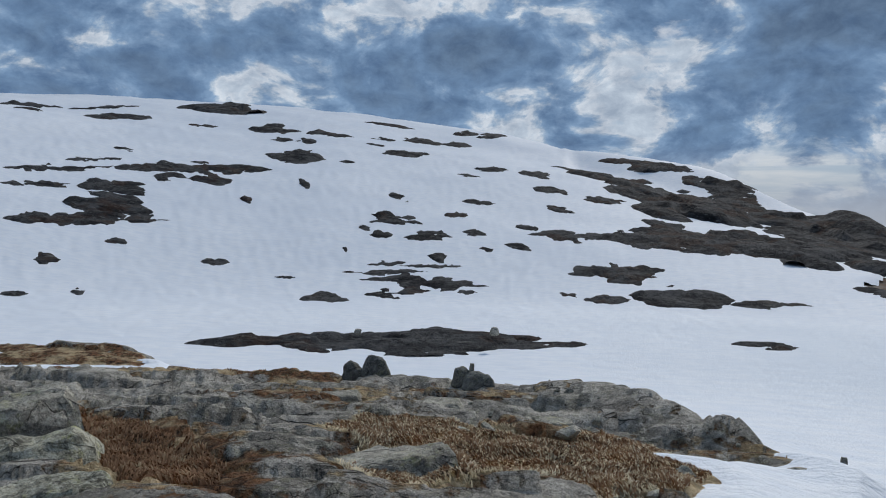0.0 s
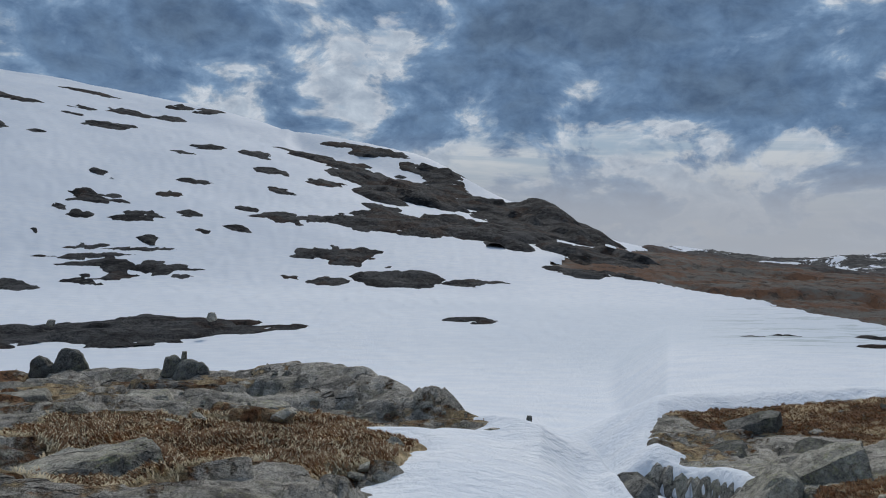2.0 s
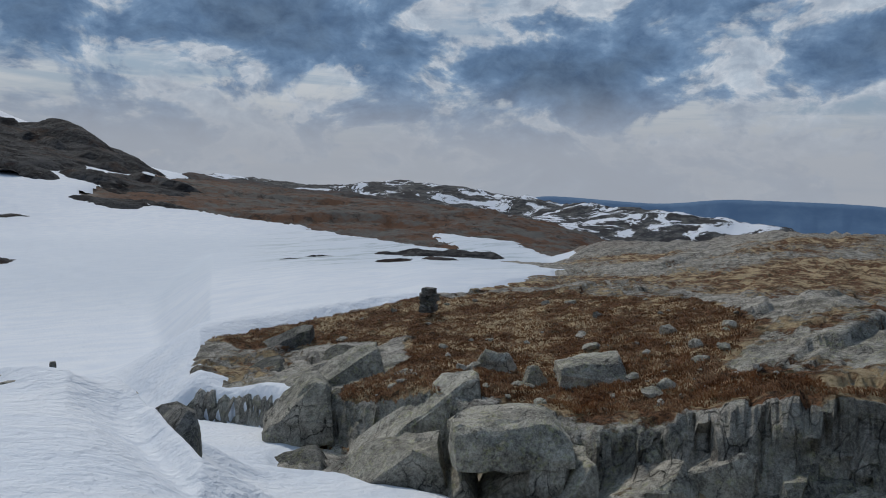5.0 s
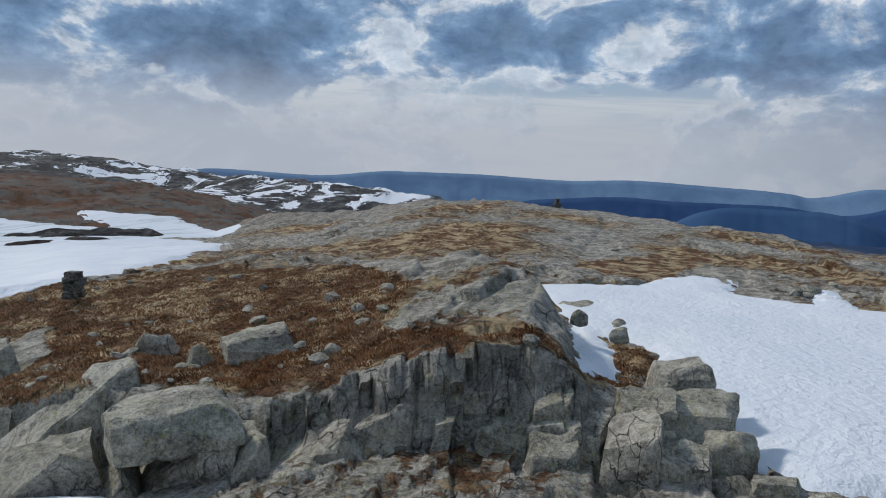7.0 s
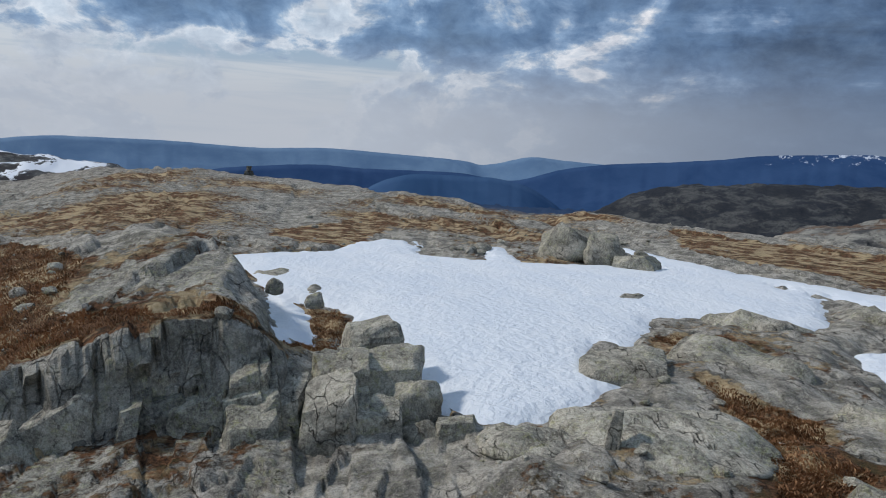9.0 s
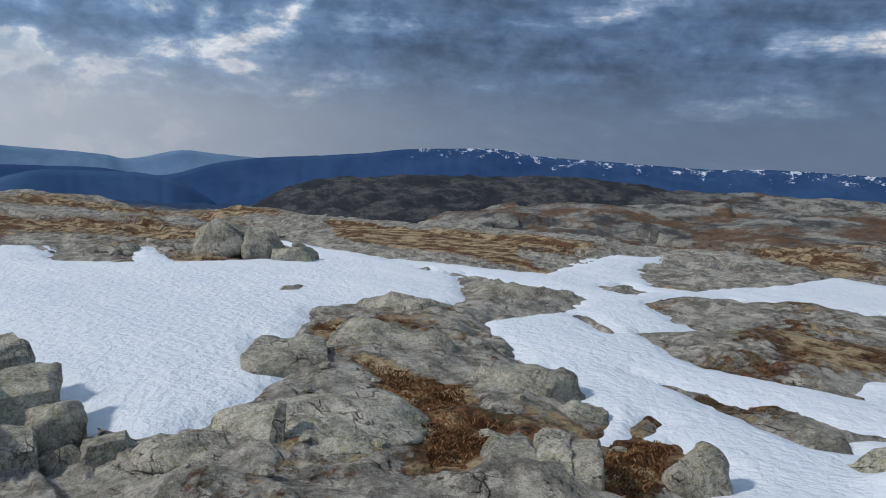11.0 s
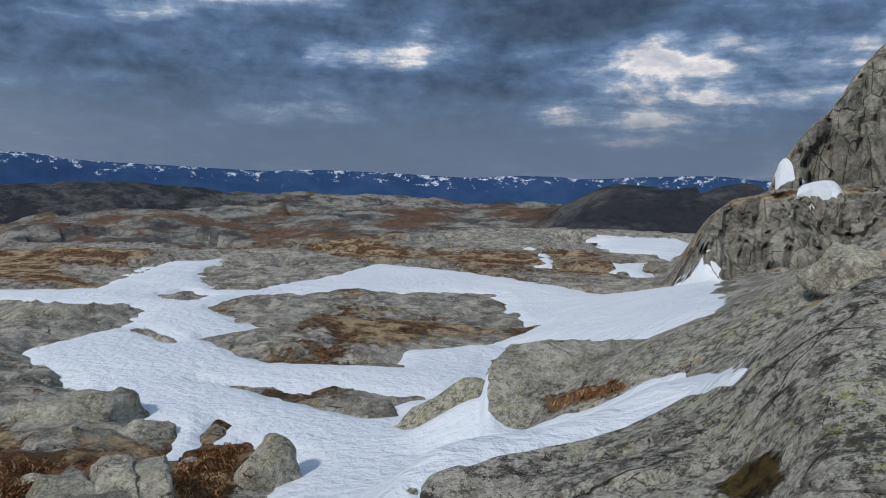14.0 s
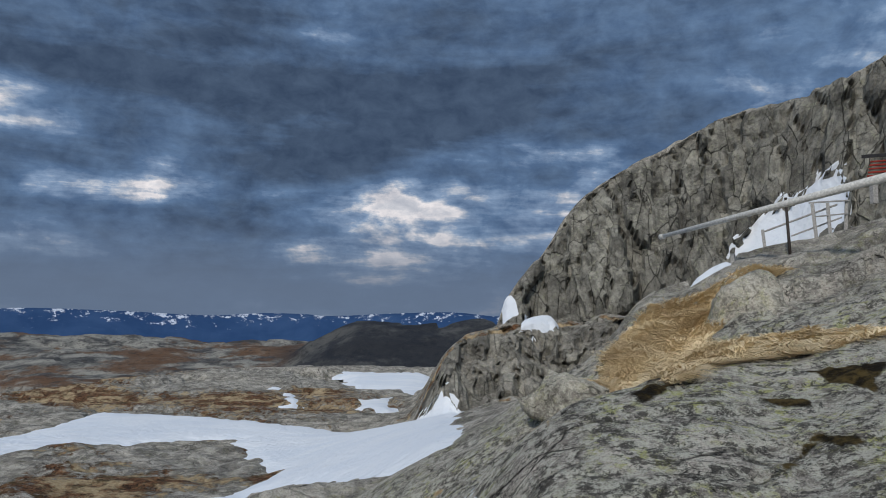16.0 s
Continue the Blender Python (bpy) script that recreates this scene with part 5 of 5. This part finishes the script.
rock(14.70, -0.55, -6.79, 0.98, 0.68, 1.33, -92, 'block')
rock(14.42, -0.12, -6.92, 1.04, 0.73, 1.18, -90, 'boulder')
rock(15.35, 1.98, -6.19, 0.36, 0.25, 0.90, -83, 'block')
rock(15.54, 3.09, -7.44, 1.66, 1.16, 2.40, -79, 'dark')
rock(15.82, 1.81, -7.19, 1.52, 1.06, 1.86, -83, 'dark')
rock(16.12, -0.34, -5.64, 0.57, 0.40, 0.89, -91, 'block')
rock(16.07, -0.63, -5.63, 0.41, 0.29, 0.89, -92, 'block')
rock(16.22, -1.14, -6.17, 0.28, 0.19, 0.84, -94, 'block')
rock(18.54, -3.58, -5.79, 1.33, 0.93, 1.21, -101, 'block')
rock(15.39, 10.60, -6.84, 3.31, 1.30, 2.01, -55, 'block')
rock(15.01, 14.50, -7.04, 1.79, 1.25, 1.61, -46, 'block')
rock(17.69, 15.30, -6.57, 2.50, 1.30, 1.20, -49, 'block')
rock(17.11, 12.83, -6.80, 2.39, 1.30, 1.50, -53, 'block')
rock(12.99, 9.83, -6.93, 2.56, 1.30, 1.38, -53, 'block')
rock(13.28, 8.22, -6.91, 1.04, 0.73, 0.80, -58, 'block')
rock(13.96, 7.17, -7.13, 1.93, 1.30, 1.48, -63, 'block')
rock(14.54, 6.14, -6.56, 0.87, 0.61, 0.98, -67, 'block')
rock(19.55, 7.68, -5.72, 1.88, 1.70, 0.86, -69, 'slab')
rock(19.50, 10.72, -5.83, 1.19, 0.83, 0.78, -61, 'boulder')
rock(18.43, 5.21, -5.30, 0.70, 0.49, 0.57, -74, 'boulder')
rock(18.60, 8.99, -6.00, 0.77, 0.54, 0.96, -64, 'boulder')
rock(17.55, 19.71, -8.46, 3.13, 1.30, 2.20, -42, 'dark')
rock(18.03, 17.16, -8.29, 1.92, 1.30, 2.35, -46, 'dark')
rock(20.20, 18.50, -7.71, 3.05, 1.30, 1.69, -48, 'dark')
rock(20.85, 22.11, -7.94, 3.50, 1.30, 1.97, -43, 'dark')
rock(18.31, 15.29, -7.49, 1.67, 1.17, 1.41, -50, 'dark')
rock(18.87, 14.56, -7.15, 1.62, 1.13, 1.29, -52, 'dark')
rock(14.06, 7.36, -5.96, 2.48, 2.23, 0.92, -62, 'slab')
rock(12.74, 12.43, -7.44, 1.41, 0.98, 0.83, -46, 'dark')
rock(13.37, 9.99, -7.00, 2.16, 1.30, 1.11, -53, 'block')
rock(8.47, 11.61, -5.30, 1.16, 0.58, 1.05, -36, 'dark')
rock(6.87, 13.88, -4.45, 0.70, 0.63, 0.51, -26, 'slab')
rock(7.68, 14.08, -4.56, 0.19, 0.12, 0.79, -29, 'fin')
rock(-3.03, 25.99, -4.88, 0.79, 0.55, 0.79, 7, 'darkboulder')
rock(-2.23, 26.12, -4.88, 1.02, 0.72, 0.99, 5, 'darkboulder')
rock(0.83, 25.36, -4.81, 0.85, 0.59, 0.71, -2, 'darkboulder')
rock(1.31, 25.01, -5.02, 1.18, 0.83, 0.86, -3, 'darkboulder')
rock(1.08, 25.41, -4.78, 0.25, 0.12, 0.81, -2, 'fin')
rock(-6.46, 11.72, -3.24, 1.42, 1.27, 0.72, 29, 'slab')
rock(-4.66, 8.75, -2.91, 1.48, 1.04, 0.61, 28, 'green')
rock(-3.79, 7.55, -2.78, 1.16, 0.81, 0.37, 27, 'green')
rock(-2.21, 9.48, -2.96, 1.25, 1.13, 0.29, 13, 'slab')
rock(-1.53, 8.47, -2.95, 0.51, 0.35, 0.38, 10, 'boulder')
rock(-0.60, 9.30, -3.26, 1.77, 1.06, 0.64, 4, 'slab')
rock(-18.98, 42.12, -6.96, 0.97, 0.68, 0.41, 24, 'boulder')
rock(8.34, 112.00, -13.26, 1.45, 1.02, 1.24, -4, 'boulder')
rock(-12.65, 111.51, -13.63, 1.09, 0.76, 0.91, 6, 'boulder')
rock(-2.43, 18.16, -4.33, 1.19, 1.07, 0.67, 8, 'slab')
rock(0.06, 17.30, -4.14, 1.13, 1.01, 0.53, 0, 'slab')
rock(2.30, 15.06, -3.94, 0.87, 0.79, 0.49, -9, 'slab')
rock(12.25, -8.16, -6.03, 4.68, 3.75, 1.00, -124, 'hump')
rock(17.08, -13.86, -6.70, 4.74, 3.32, 1.47, -129, 'hump')
rock(11.85, -14.12, -6.52, 3.09, 2.79, 1.36, -140, 'hump')
rock(9.94, -13.73, -6.26, 1.68, 1.18, 0.71, -144, 'boulder')
rock(8.14, -9.12, -5.85, 1.04, 0.73, 0.99, -138, 'block')
rock(7.61, -9.57, -5.78, 0.59, 0.41, 1.07, -142, 'block')
rock(7.08, -9.83, -5.84, 1.02, 0.72, 1.08, -144, 'block')
rock(6.09, -12.07, -6.42, 1.34, 1.07, 1.71, -153, 'hump')
rock(9.63, -7.60, -5.65, 2.63, 1.58, 0.33, -128, 'hump')
rock(17.25, -10.35, -6.08, 2.29, 2.06, 0.66, -121, 'slab')
rock(22.04, -18.54, -6.99, 4.41, 2.65, 1.41, -130, 'hump')
rock(22.19, -25.83, -7.01, 5.84, 3.51, 1.34, -139, 'hump')
rock(3.70, -15.24, -5.94, 2.12, 0.96, 1.54, -166, 'wedge')
rock(8.33, -19.38, -6.10, 0.46, 0.32, 0.30, -157, 'boulder')
rock(8.33, -20.42, -6.14, 0.26, 0.18, 0.25, -158, 'boulder')
rock(40.36, -19.83, -6.86, 4.02, 3.21, 2.58, -116, 'hump')
rock(38.01, -21.22, -6.72, 2.52, 1.77, 2.29, -119, 'boulder')
rock(36.38, -22.19, -6.57, 2.29, 2.06, 0.97, -121, 'slab')
rock(11.58, -6.70, -5.80, 0.32, 0.26, 1.22, -120, 'fin')
rock(26.09, -1.50, -5.43, 0.64, 0.45, 0.57, -93, 'boulder')
rock(23.98, -2.68, -5.48, 0.63, 0.44, 0.53, -96, 'boulder')
rock(-6.58, -12.18, -0.48, 1.41, 1.13, 1.45, -208, 'hump')
rock(-3.11, -11.41, -1.54, 1.35, 1.08, 0.76, -195, 'hump')
rock(-2.79, -8.14, -1.21, 0.48, 0.34, 0.46, -199, 'boulder')
rock(16.38, 0.31, -5.89, 0.89, 0.63, 0.89, -89, 'block')
rock(16.18, 4.85, -6.32, 1.06, 0.95, 0.79, -73, 'slab')
rock(14.09, 6.62, -6.63, 0.80, 0.56, 1.49, -65, 'block')
rock(13.87, -4.68, -6.58, 0.89, 0.80, 1.00, -109, 'slab')
rock(12.66, -5.66, -5.91, 2.24, 1.56, 0.56, -114, 'hump')
rock(15.84, 1.83, -6.85, 1.64, 1.15, 1.44, -83, 'dark')
rock(15.71, 3.14, -7.13, 1.52, 1.07, 1.95, -79, 'dark')

# ---- built things ----
WOOD = plain("weathered_grey_wood", (0.36, 0.35, 0.33), 0.85, 0, 30, 0.35)
POLE_PAINT = plain("worn_white_pole", (0.55, 0.55, 0.53), 0.6, 0, 22, 0.25)
IRON = plain("rusty_iron", (0.06, 0.05, 0.045), 0.6, 0.6, 40, 0.4)
RED_BOARD = plain("red_painted_board", (0.26, 0.035, 0.025), 0.75, 0, 25, 0.3)
TAR = plain("dark_roof_felt", (0.035, 0.035, 0.037), 0.9, 0, 20, 0.3)

PT_A0 = (-11.81, -20.89, 2.30)
PT_A1 = (-11.73, -20.94, 2.95)
PT_B0 = (-7.78, -15.11, 1.13)
PT_B1 = (-7.76, -15.13, 1.58)
PT_C0 = (-12.43, -19.35, 2.60)
PT_C1 = (-12.35, -19.41, 3.55)
PT_D0 = (-12.94, -19.50, 2.70)
PT_D1 = (-12.89, -19.53, 3.58)
PT_E0 = (-13.58, -19.79, 2.86)
PT_E1 = (-13.63, -19.76, 3.71)
PT_R1a = (-11.74, -20.93, 2.88)
PT_R1b = (-13.21, -19.56, 3.56)
PT_R2a = (-12.14, -20.12, 2.68)
PT_R2b = (-13.29, -19.50, 3.18)
PT_R3a = (-12.30, -19.44, 3.55)
PT_R3b = (-13.66, -19.73, 3.72)
PT_R4a = (-12.40, -19.37, 3.15)
PT_R4b = (-13.63, -19.75, 3.34)
PT_P0 = (-6.66, -16.18, 2.04)
PT_P1 = (-8.81, -10.88, 2.63)
PT_S0 = (-8.55, -14.23, 1.16)
PT_S1 = (-8.47, -14.28, 2.68)
PT_K0 = (113.97, -2.42, -6.06)
PT_K1 = (113.98, -2.32, -4.41)
PT_CAIRN = (27.24, 18.62, -5.83)
CAIRN_TOP = -4.85
HUT = (-17.60, -24.29, 5.54)
HUT_TOP = 6.18
HUT_BEARING = 215.9

def part(name, bm, material, parent, label=""):
    me = bpy.data.meshes.new(name)
    bm.to_mesh(me)
    bm.free()
    me.materials.append(material)
    ob = new(name, me)
    ob.parent = parent
    ob.matrix_parent_inverse = parent.matrix_basis.inverted()
    return tagged(ob, label) if label else ob


def thing(name, at, label, category, group=""):
    ob = new(name)
    ob.empty_display_size = 0.1
    ob.matrix_basis = Matrix.Translation(at)
    return tagged(ob, label, category, group)


def bar(a, b, w, d, taper=1.0):
    """A squared timber from a to b with eased edges."""
    a, b = Vector(a), Vector(b)
    bm = bmesh.new()
    bmesh.ops.create_cube(bm, size=1)
    bmesh.ops.bevel(bm, geom=bm.edges[:], offset=0.06, segments=1, affect="EDGES")
    for v in bm.verts:
        k = 1 + (taper - 1) * (v.co.z + 0.5)
        v.co = Vector((v.co.x * w * k, v.co.y * d * k, v.co.z * (b - a).length))
    bm.transform(Matrix.Translation((a + b) / 2) @ (b - a).to_track_quat("Z", "Y").to_matrix().to_4x4())
    return bm


def tube(a, b, r0, r1, sides=14):
    a, b = Vector(a), Vector(b)
    bm = bmesh.new()
    bmesh.ops.create_cone(bm, cap_ends=True, segments=sides, radius1=r0, radius2=r1, depth=(b - a).length)
    for f in bm.faces:
        f.smooth = len(f.verts) == 4
    bm.transform(Matrix.Translation((a + b) / 2) @ (b - a).to_track_quat("Z", "Y").to_matrix().to_4x4())
    return bm


def railing():
    """Weathered stair railing up to the landing."""
    r = thing("wooden_railing", PT_A0, "weathered grey wooden stair railing on the rock beside snow", "railing")
    for lo, hi in ((PT_A0, PT_A1), (PT_C0, PT_C1), (PT_D0, PT_D1), (PT_E0, PT_E1)):
        foot = (lo[0], lo[1], lo[2] - 0.25)
        part("post", bar(foot, hi, 0.11, 0.09), WOOD, r)
    for a, b in ((PT_R1a, PT_R1b), (PT_R2a, PT_R2b), (PT_R3a, PT_R3b), (PT_R4a, PT_R4b)):
        part("rail", bar(a, b, 0.10, 0.04), WOOD, r)
    p = thing("marker_post", PT_B0, "short grey wooden post standing in dry grass", "post")
    part("post", bar((PT_B0[0], PT_B0[1], PT_B0[2] - 0.3), PT_B1, 0.10, 0.08), WOOD, p)


def flagpole():
    """A long pole laid to rest on an iron stand."""
    s = thing("iron_stand", PT_S0, "thin rusty iron stand carrying a lowered pole", "stand")
    part("rod", tube((PT_S0[0], PT_S0[1], PT_S0[2] - 0.3), PT_S1, 0.032, 0.028), IRON, s)
    for dx in (-0.10, 0.14):
        bm = bmesh.new()
        ring = [Vector((0.05 * math.cos(t), 0, 0.05 * math.sin(t))) for t in [i * math.tau / 14 for i in range(14)]]
        vs = [[bm.verts.new(c + Vector((0.014 * math.cos(u), 0.014 * math.sin(u), 0))) for u in (0, 1.57, 3.14, 4.71)] for c in ring]
        for i in range(14):
            for j in range(4):
                bm.faces.new((vs[i - 1][j - 1], vs[i - 1][j], vs[i][j], vs[i][j - 1]))
        bm.transform(Matrix.Translation((PT_S1[0] - dx, PT_S1[1], PT_S1[2] + 0.07)))
        part("hook", bm, IRON, s, "round iron eye on top")
    p = thing("lowered_pole", PT_P0, "long off-white painted pole lowered onto an iron stand", "pole")
    part("shaft", tube(PT_P0, PT_P1, 0.045, 0.085), POLE_PAINT, p)
    tip = Vector(PT_P0) + (Vector(PT_P0) - Vector(PT_P1)).normalized() * 0.10
    part("cap", tube(tip, PT_P0, 0.06, 0.06), POLE_PAINT, p, "turned wooden cap")


def hut():
    """Corner of a red boarded hut at the top of the stair."""
    a = radians(-HUT_BEARING)
    h = thing("red_hut", HUT, "red-painted board hut standing on the rock shelf", "hut")
    along, out = Vector((math.cos(a), math.sin(a), 0)), Vector((math.sin(a), -math.cos(a), 0))
    base = Vector(HUT)
    n = 5
    for i in range(n):
        z0 = HUT[2] - 0.1 + (HUT_TOP - HUT[2]) * i / n
        z1 = HUT[2] - 0.1 + (HUT_TOP - HUT[2]) * (i + 1) / n - 0.015
        m = (z0 + z1) / 2
        q = base + along * 0.03 * i
        part("board", bar((q.x, q.y, m), (q + along * 3.4).to_tuple()[:2] + (m,), z1 - z0, 0.05 + 0.01 * (i % 2)), RED_BOARD, h)
    q = base - along * 0.15 + out * 0.1
    part("roof_edge", bar((q.x, q.y, HUT_TOP + 0.02), (q + along * 3.7).to_tuple()[:2] + (HUT_TOP + 0.02,), 0.05, 0.12), TAR, h, "dark felted roof edge")
    for k in (0.2, 3.2):
        q = base + along * k - out * 0.3
        part("footing", bar((q.x, q.y, HUT[2] - 1.0), (q.x, q.y, HUT[2]), 0.2, 0.2), WOOD, h)


def cairn(at, top, wide, layers, label):
    c = thing("cairn", at, label, "cairn")
    rng = np.random.RandomState(int(abs(at[0]) * 10) + 1)
    hgt = (top - at[2]) / layers
    for i in range(layers):
        for j in range(2 if i < layers - 1 else 1):
            bm = bmesh.new()
            bmesh.ops.create_cube(bm, size=1)
            bmesh.ops.subdivide_edges(bm, edges=bm.edges[:], cuts=3, use_grid_fill=True)
            s = wide * (1.0 - 0.12 * i) * (0.58 if i < layers - 1 else 0.85)
            for v in bm.verts:
                v.co = v.co * (0.8 + 0.35 / (0.6 + v.co.length)) * 0.9 + 0.10 * noise.noise_vector(v.co * 3 + Vector((i * 5, j * 9, 1)))
                v.co = Vector((v.co.x * s, v.co.y * s, v.co.z * hgt * 1.2))
            bm.transform(Matrix.Rotation(rng.uniform(0, 6), 4, "Z"))
            shift = (j - 0.5) * wide * 0.45 if i < layers - 1 else 0
            bm.transform(Matrix.Translation((at[0] + shift * math.cos(i), at[1] + shift * math.sin(i), at[2] + hgt * (i + 0.5))))
            part("stone", bm, DARK_SHADED_STONE, c)


railing()
flagpole()
hut()
cairn((PT_K0[0], PT_K0[1], PT_K0[2] - 0.1), PT_K1[2], 1.3, 5, "stacked stone trail cairn on the bare ridge")
cairn((PT_CAIRN[0], PT_CAIRN[1], PT_CAIRN[2] - 0.05), CAIRN_TOP, 0.95, 4, "squat square cairn of dark lichen-grown stones")


# ---- dry grass and heather ----
def blade_material(name, tones):
    n = Net(name)
    g = n.t.nodes.new("ShaderNodeNewGeometry").outputs["Random Per Island"]
    ramp = n.t.nodes.new("ShaderNodeValToRGB")
    el = ramp.color_ramp.elements
    while len(el) < len(tones):
        el.new(0.5)
    for i, (e, c) in enumerate(zip(el, tones)):
        e.position = i / (len(tones) - 1)
        e.color = (*c, 1)
    f = n.math("ADD", n.math("MULTIPLY", g, 0.55), n.math("MULTIPLY", n.range(n.noise(1.1, 4, 0.6), 0.3, 0.7), 0.5))
    n.link(f, ramp.inputs[0])
    return n.done(ramp.outputs[0], 0.85)


def blades(name, mask, count, tall, wide, lean, material, label, seed):
    """Many bent blades on the ground, thicker where the mask is."""
    rng = np.random.RandomState(seed)
    ii, jj = np.nonzero(mask)
    if not len(ii):
        return
    pick = rng.randint(0, len(ii), count)
    a = GA[ii[pick], jj[pick]] + rng.uniform(-0.5, 0.5, count) * radians(0.22)
    r = GR[ii[pick], jj[pick]] * (1 + rng.uniform(-0.5, 0.5, count) * 0.0125)
    x, y = r * np.sin(a), r * np.cos(a)
    z = sample(ROCK_Z, x, y) + 0.01
    clump = fbm(x * 1.6, y * 1.6, 3, 77)
    hgt = tall * rng.uniform(0.45, 1.0, count) * (0.8 + 0.9 * clump)
    hgt = np.clip(hgt, tall * 0.25, tall * 1.5)
    t = 3.0 * fbm(x * 0.8, y * 0.8, 2, 78) + rng.normal(0, 0.9, count) + 2.2
    lx, ly = np.cos(t) * lean * hgt, np.sin(t) * lean * hgt
    sx, sy = np.cos(a) * wide, -np.sin(a) * wide
    k = rng.uniform(0.6, 1.3, count)
    sx, sy = sx * k, sy * k
    p = np.stack([np.stack([x - sx, y - sy, z], -1), np.stack([x + sx, y + sy, z], -1),
                  np.stack([x + sx * 0.7 + lx * 0.4, y + sy * 0.7 + ly * 0.4, z + hgt * (0.75 - 0.2 * lean)], -1),
                  np.stack([x - sx * 0.7 + lx * 0.4, y - sy * 0.7 + ly * 0.4, z + hgt * (0.75 - 0.2 * lean)], -1),
                  np.stack([x + lx, y + ly, z + hgt * (1 - 0.38 * lean)], -1)], 1)
    base = np.arange(count)[:, None] * 5
    loops = np.concatenate([base + 0, base + 1, base + 2, base + 3, base + 3, base + 2, base + 4], 1).ravel().astype(np.int32)
    me = bpy.data.meshes.new(name)
    me.vertices.add(count * 5)
    me.vertices.foreach_set("co", p.reshape(-1))
    me.loops.add(len(loops))
    me.loops.foreach_set("vertex_index", loops)
    start = (np.arange(count)[:, None] * 7 + np.array((0, 4))).ravel().astype(np.int32)
    me.polygons.add(count * 2)
    me.polygons.foreach_set("loop_start", start)
    me.polygons.foreach_set("loop_total", np.tile(np.array((4, 3), np.int32), count))
    me.materials.append(material)
    me.update()
    tagged(new(name, me), label, "grass", kind="stuff")


STRAW = blade_material("straw", ((0.58, 0.44, 0.25), (0.74, 0.59, 0.36), (0.84, 0.70, 0.46), (0.90, 0.79, 0.57)))
HEATHER = blade_material("heather", ((0.06, 0.04, 0.025), (0.17, 0.095, 0.05), (0.32, 0.165, 0.085), (0.44, 0.25, 0.13), (0.58, 0.43, 0.24)))
clear_of_snow = (SNOW_D < -0.1) & (np.abs(dzdr) < 0.7)
bank = (GOLD > 0.8) & (SNOW_D < -0.1) & (np.abs(dzdr) < 2.0)
slope = (GOLD > 0.3) & (GOLD < 0.6) & clear_of_snow
heath_mask = (HEATH_D > 0.1) & (GOLD < 0.6) & clear_of_snow & (GR < 40) & ((GR > 10) | (GB < 150))
blades("dry_grass", bank, 80000, 0.20, 0.009, 2.0, STRAW, "long straw-yellow dry grass flattened over the bank", 5)
blades("dry_grass", slope, 30000, 0.13, 0.008, 1.2, STRAW, "straw and rust coloured dry grass on the slope", 6)
blades("heather", heath_mask, 100000, 0.13, 0.013, 0.7, HEATHER, "low rust-brown heather and dwarf shrubs on bedrock", 7)


# ---- loose stones strewn over heath and slabs ----
def pebble_meshes(material, count):
    out = []
    for k in range(count):
        bm = bmesh.new()
        bmesh.ops.create_icosphere(bm, subdivisions=2, radius=0.5)
        rng = np.random.RandomState(40 + k)
        for v in bm.verts:
            c = v.co.copy()
            v.co = Vector((c.x, c.y * 0.8, c.z * 0.5)) + 0.16 * noise.noise_vector(c * 2.2 + Vector((k * 4.0, 0, 0)))
        for _ in range(5):
            nrm = Vector(rng.normal(size=3)).normalized()
            for v in bm.verts:
                over = v.co.dot(nrm) - 0.30
                if over > 0:
                    v.co -= nrm * over * 0.9
        me = bpy.data.meshes.new("stone")
        bm.to_mesh(me)
        bm.free()
        me.set_sharp_from_angle(angle=radians(30))
        me.materials.append(material)
        out.append(me)
    return out


def strew(mask, count, small, large, seed, label, meshes):
    rng = np.random.RandomState(seed)
    ii, jj = np.nonzero(mask)
    for k in rng.randint(0, len(ii), count):
        i, j = ii[k], jj[k]
        size = small + (large - small) * rng.rand() ** 2.5
        ob = new("stone", meshes[rng.randint(len(meshes))])
        ob.matrix_basis = pose(PX[i, j], PY[i, j], ROCK_Z[i, j] + 0.05 * size, rng.uniform(-12, 12), rng.uniform(-12, 12), rng.uniform(0, 360)) @ Matrix.Diagonal((size, size * rng.uniform(0.6, 1.1), size * rng.uniform(0.6, 1.2), 1))
        tagged(ob, label, "stone", "loose stones")


PALE = pebble_meshes(STONE, 8)
on_land = clear_of_snow & (BARE_D > -900) | clear_of_snow
deg = np.degrees(GA)
strew(on_land & (deg > 42) & (deg < 92) & (GR > 15) & (GR < 36) & (HEATH_D > 0), 110, 0.12, 0.75, 3, "pale lichen-spotted stone lying in brown heath", PALE)
strew(on_land & (deg > 0) & (deg < 24) & (GR > 9) & (GR < 24), 45, 0.12, 0.5, 4, "grey flat stone on the ledgy rock", PALE)
strew(on_land & (deg > 108) & (deg < 152) & (GR > 11) & (GR < 32) & (BARE_D > 0.3), 60, 0.1, 0.6, 5, "grey stone in a wet hollow between slabs", PALE)
strew(on_land & (deg > 95) & (deg < 122) & (GR > 44) & (GR < 70), 60, 0.3, 1.6, 6, "broken grey stone along the ridge foot", PALE)
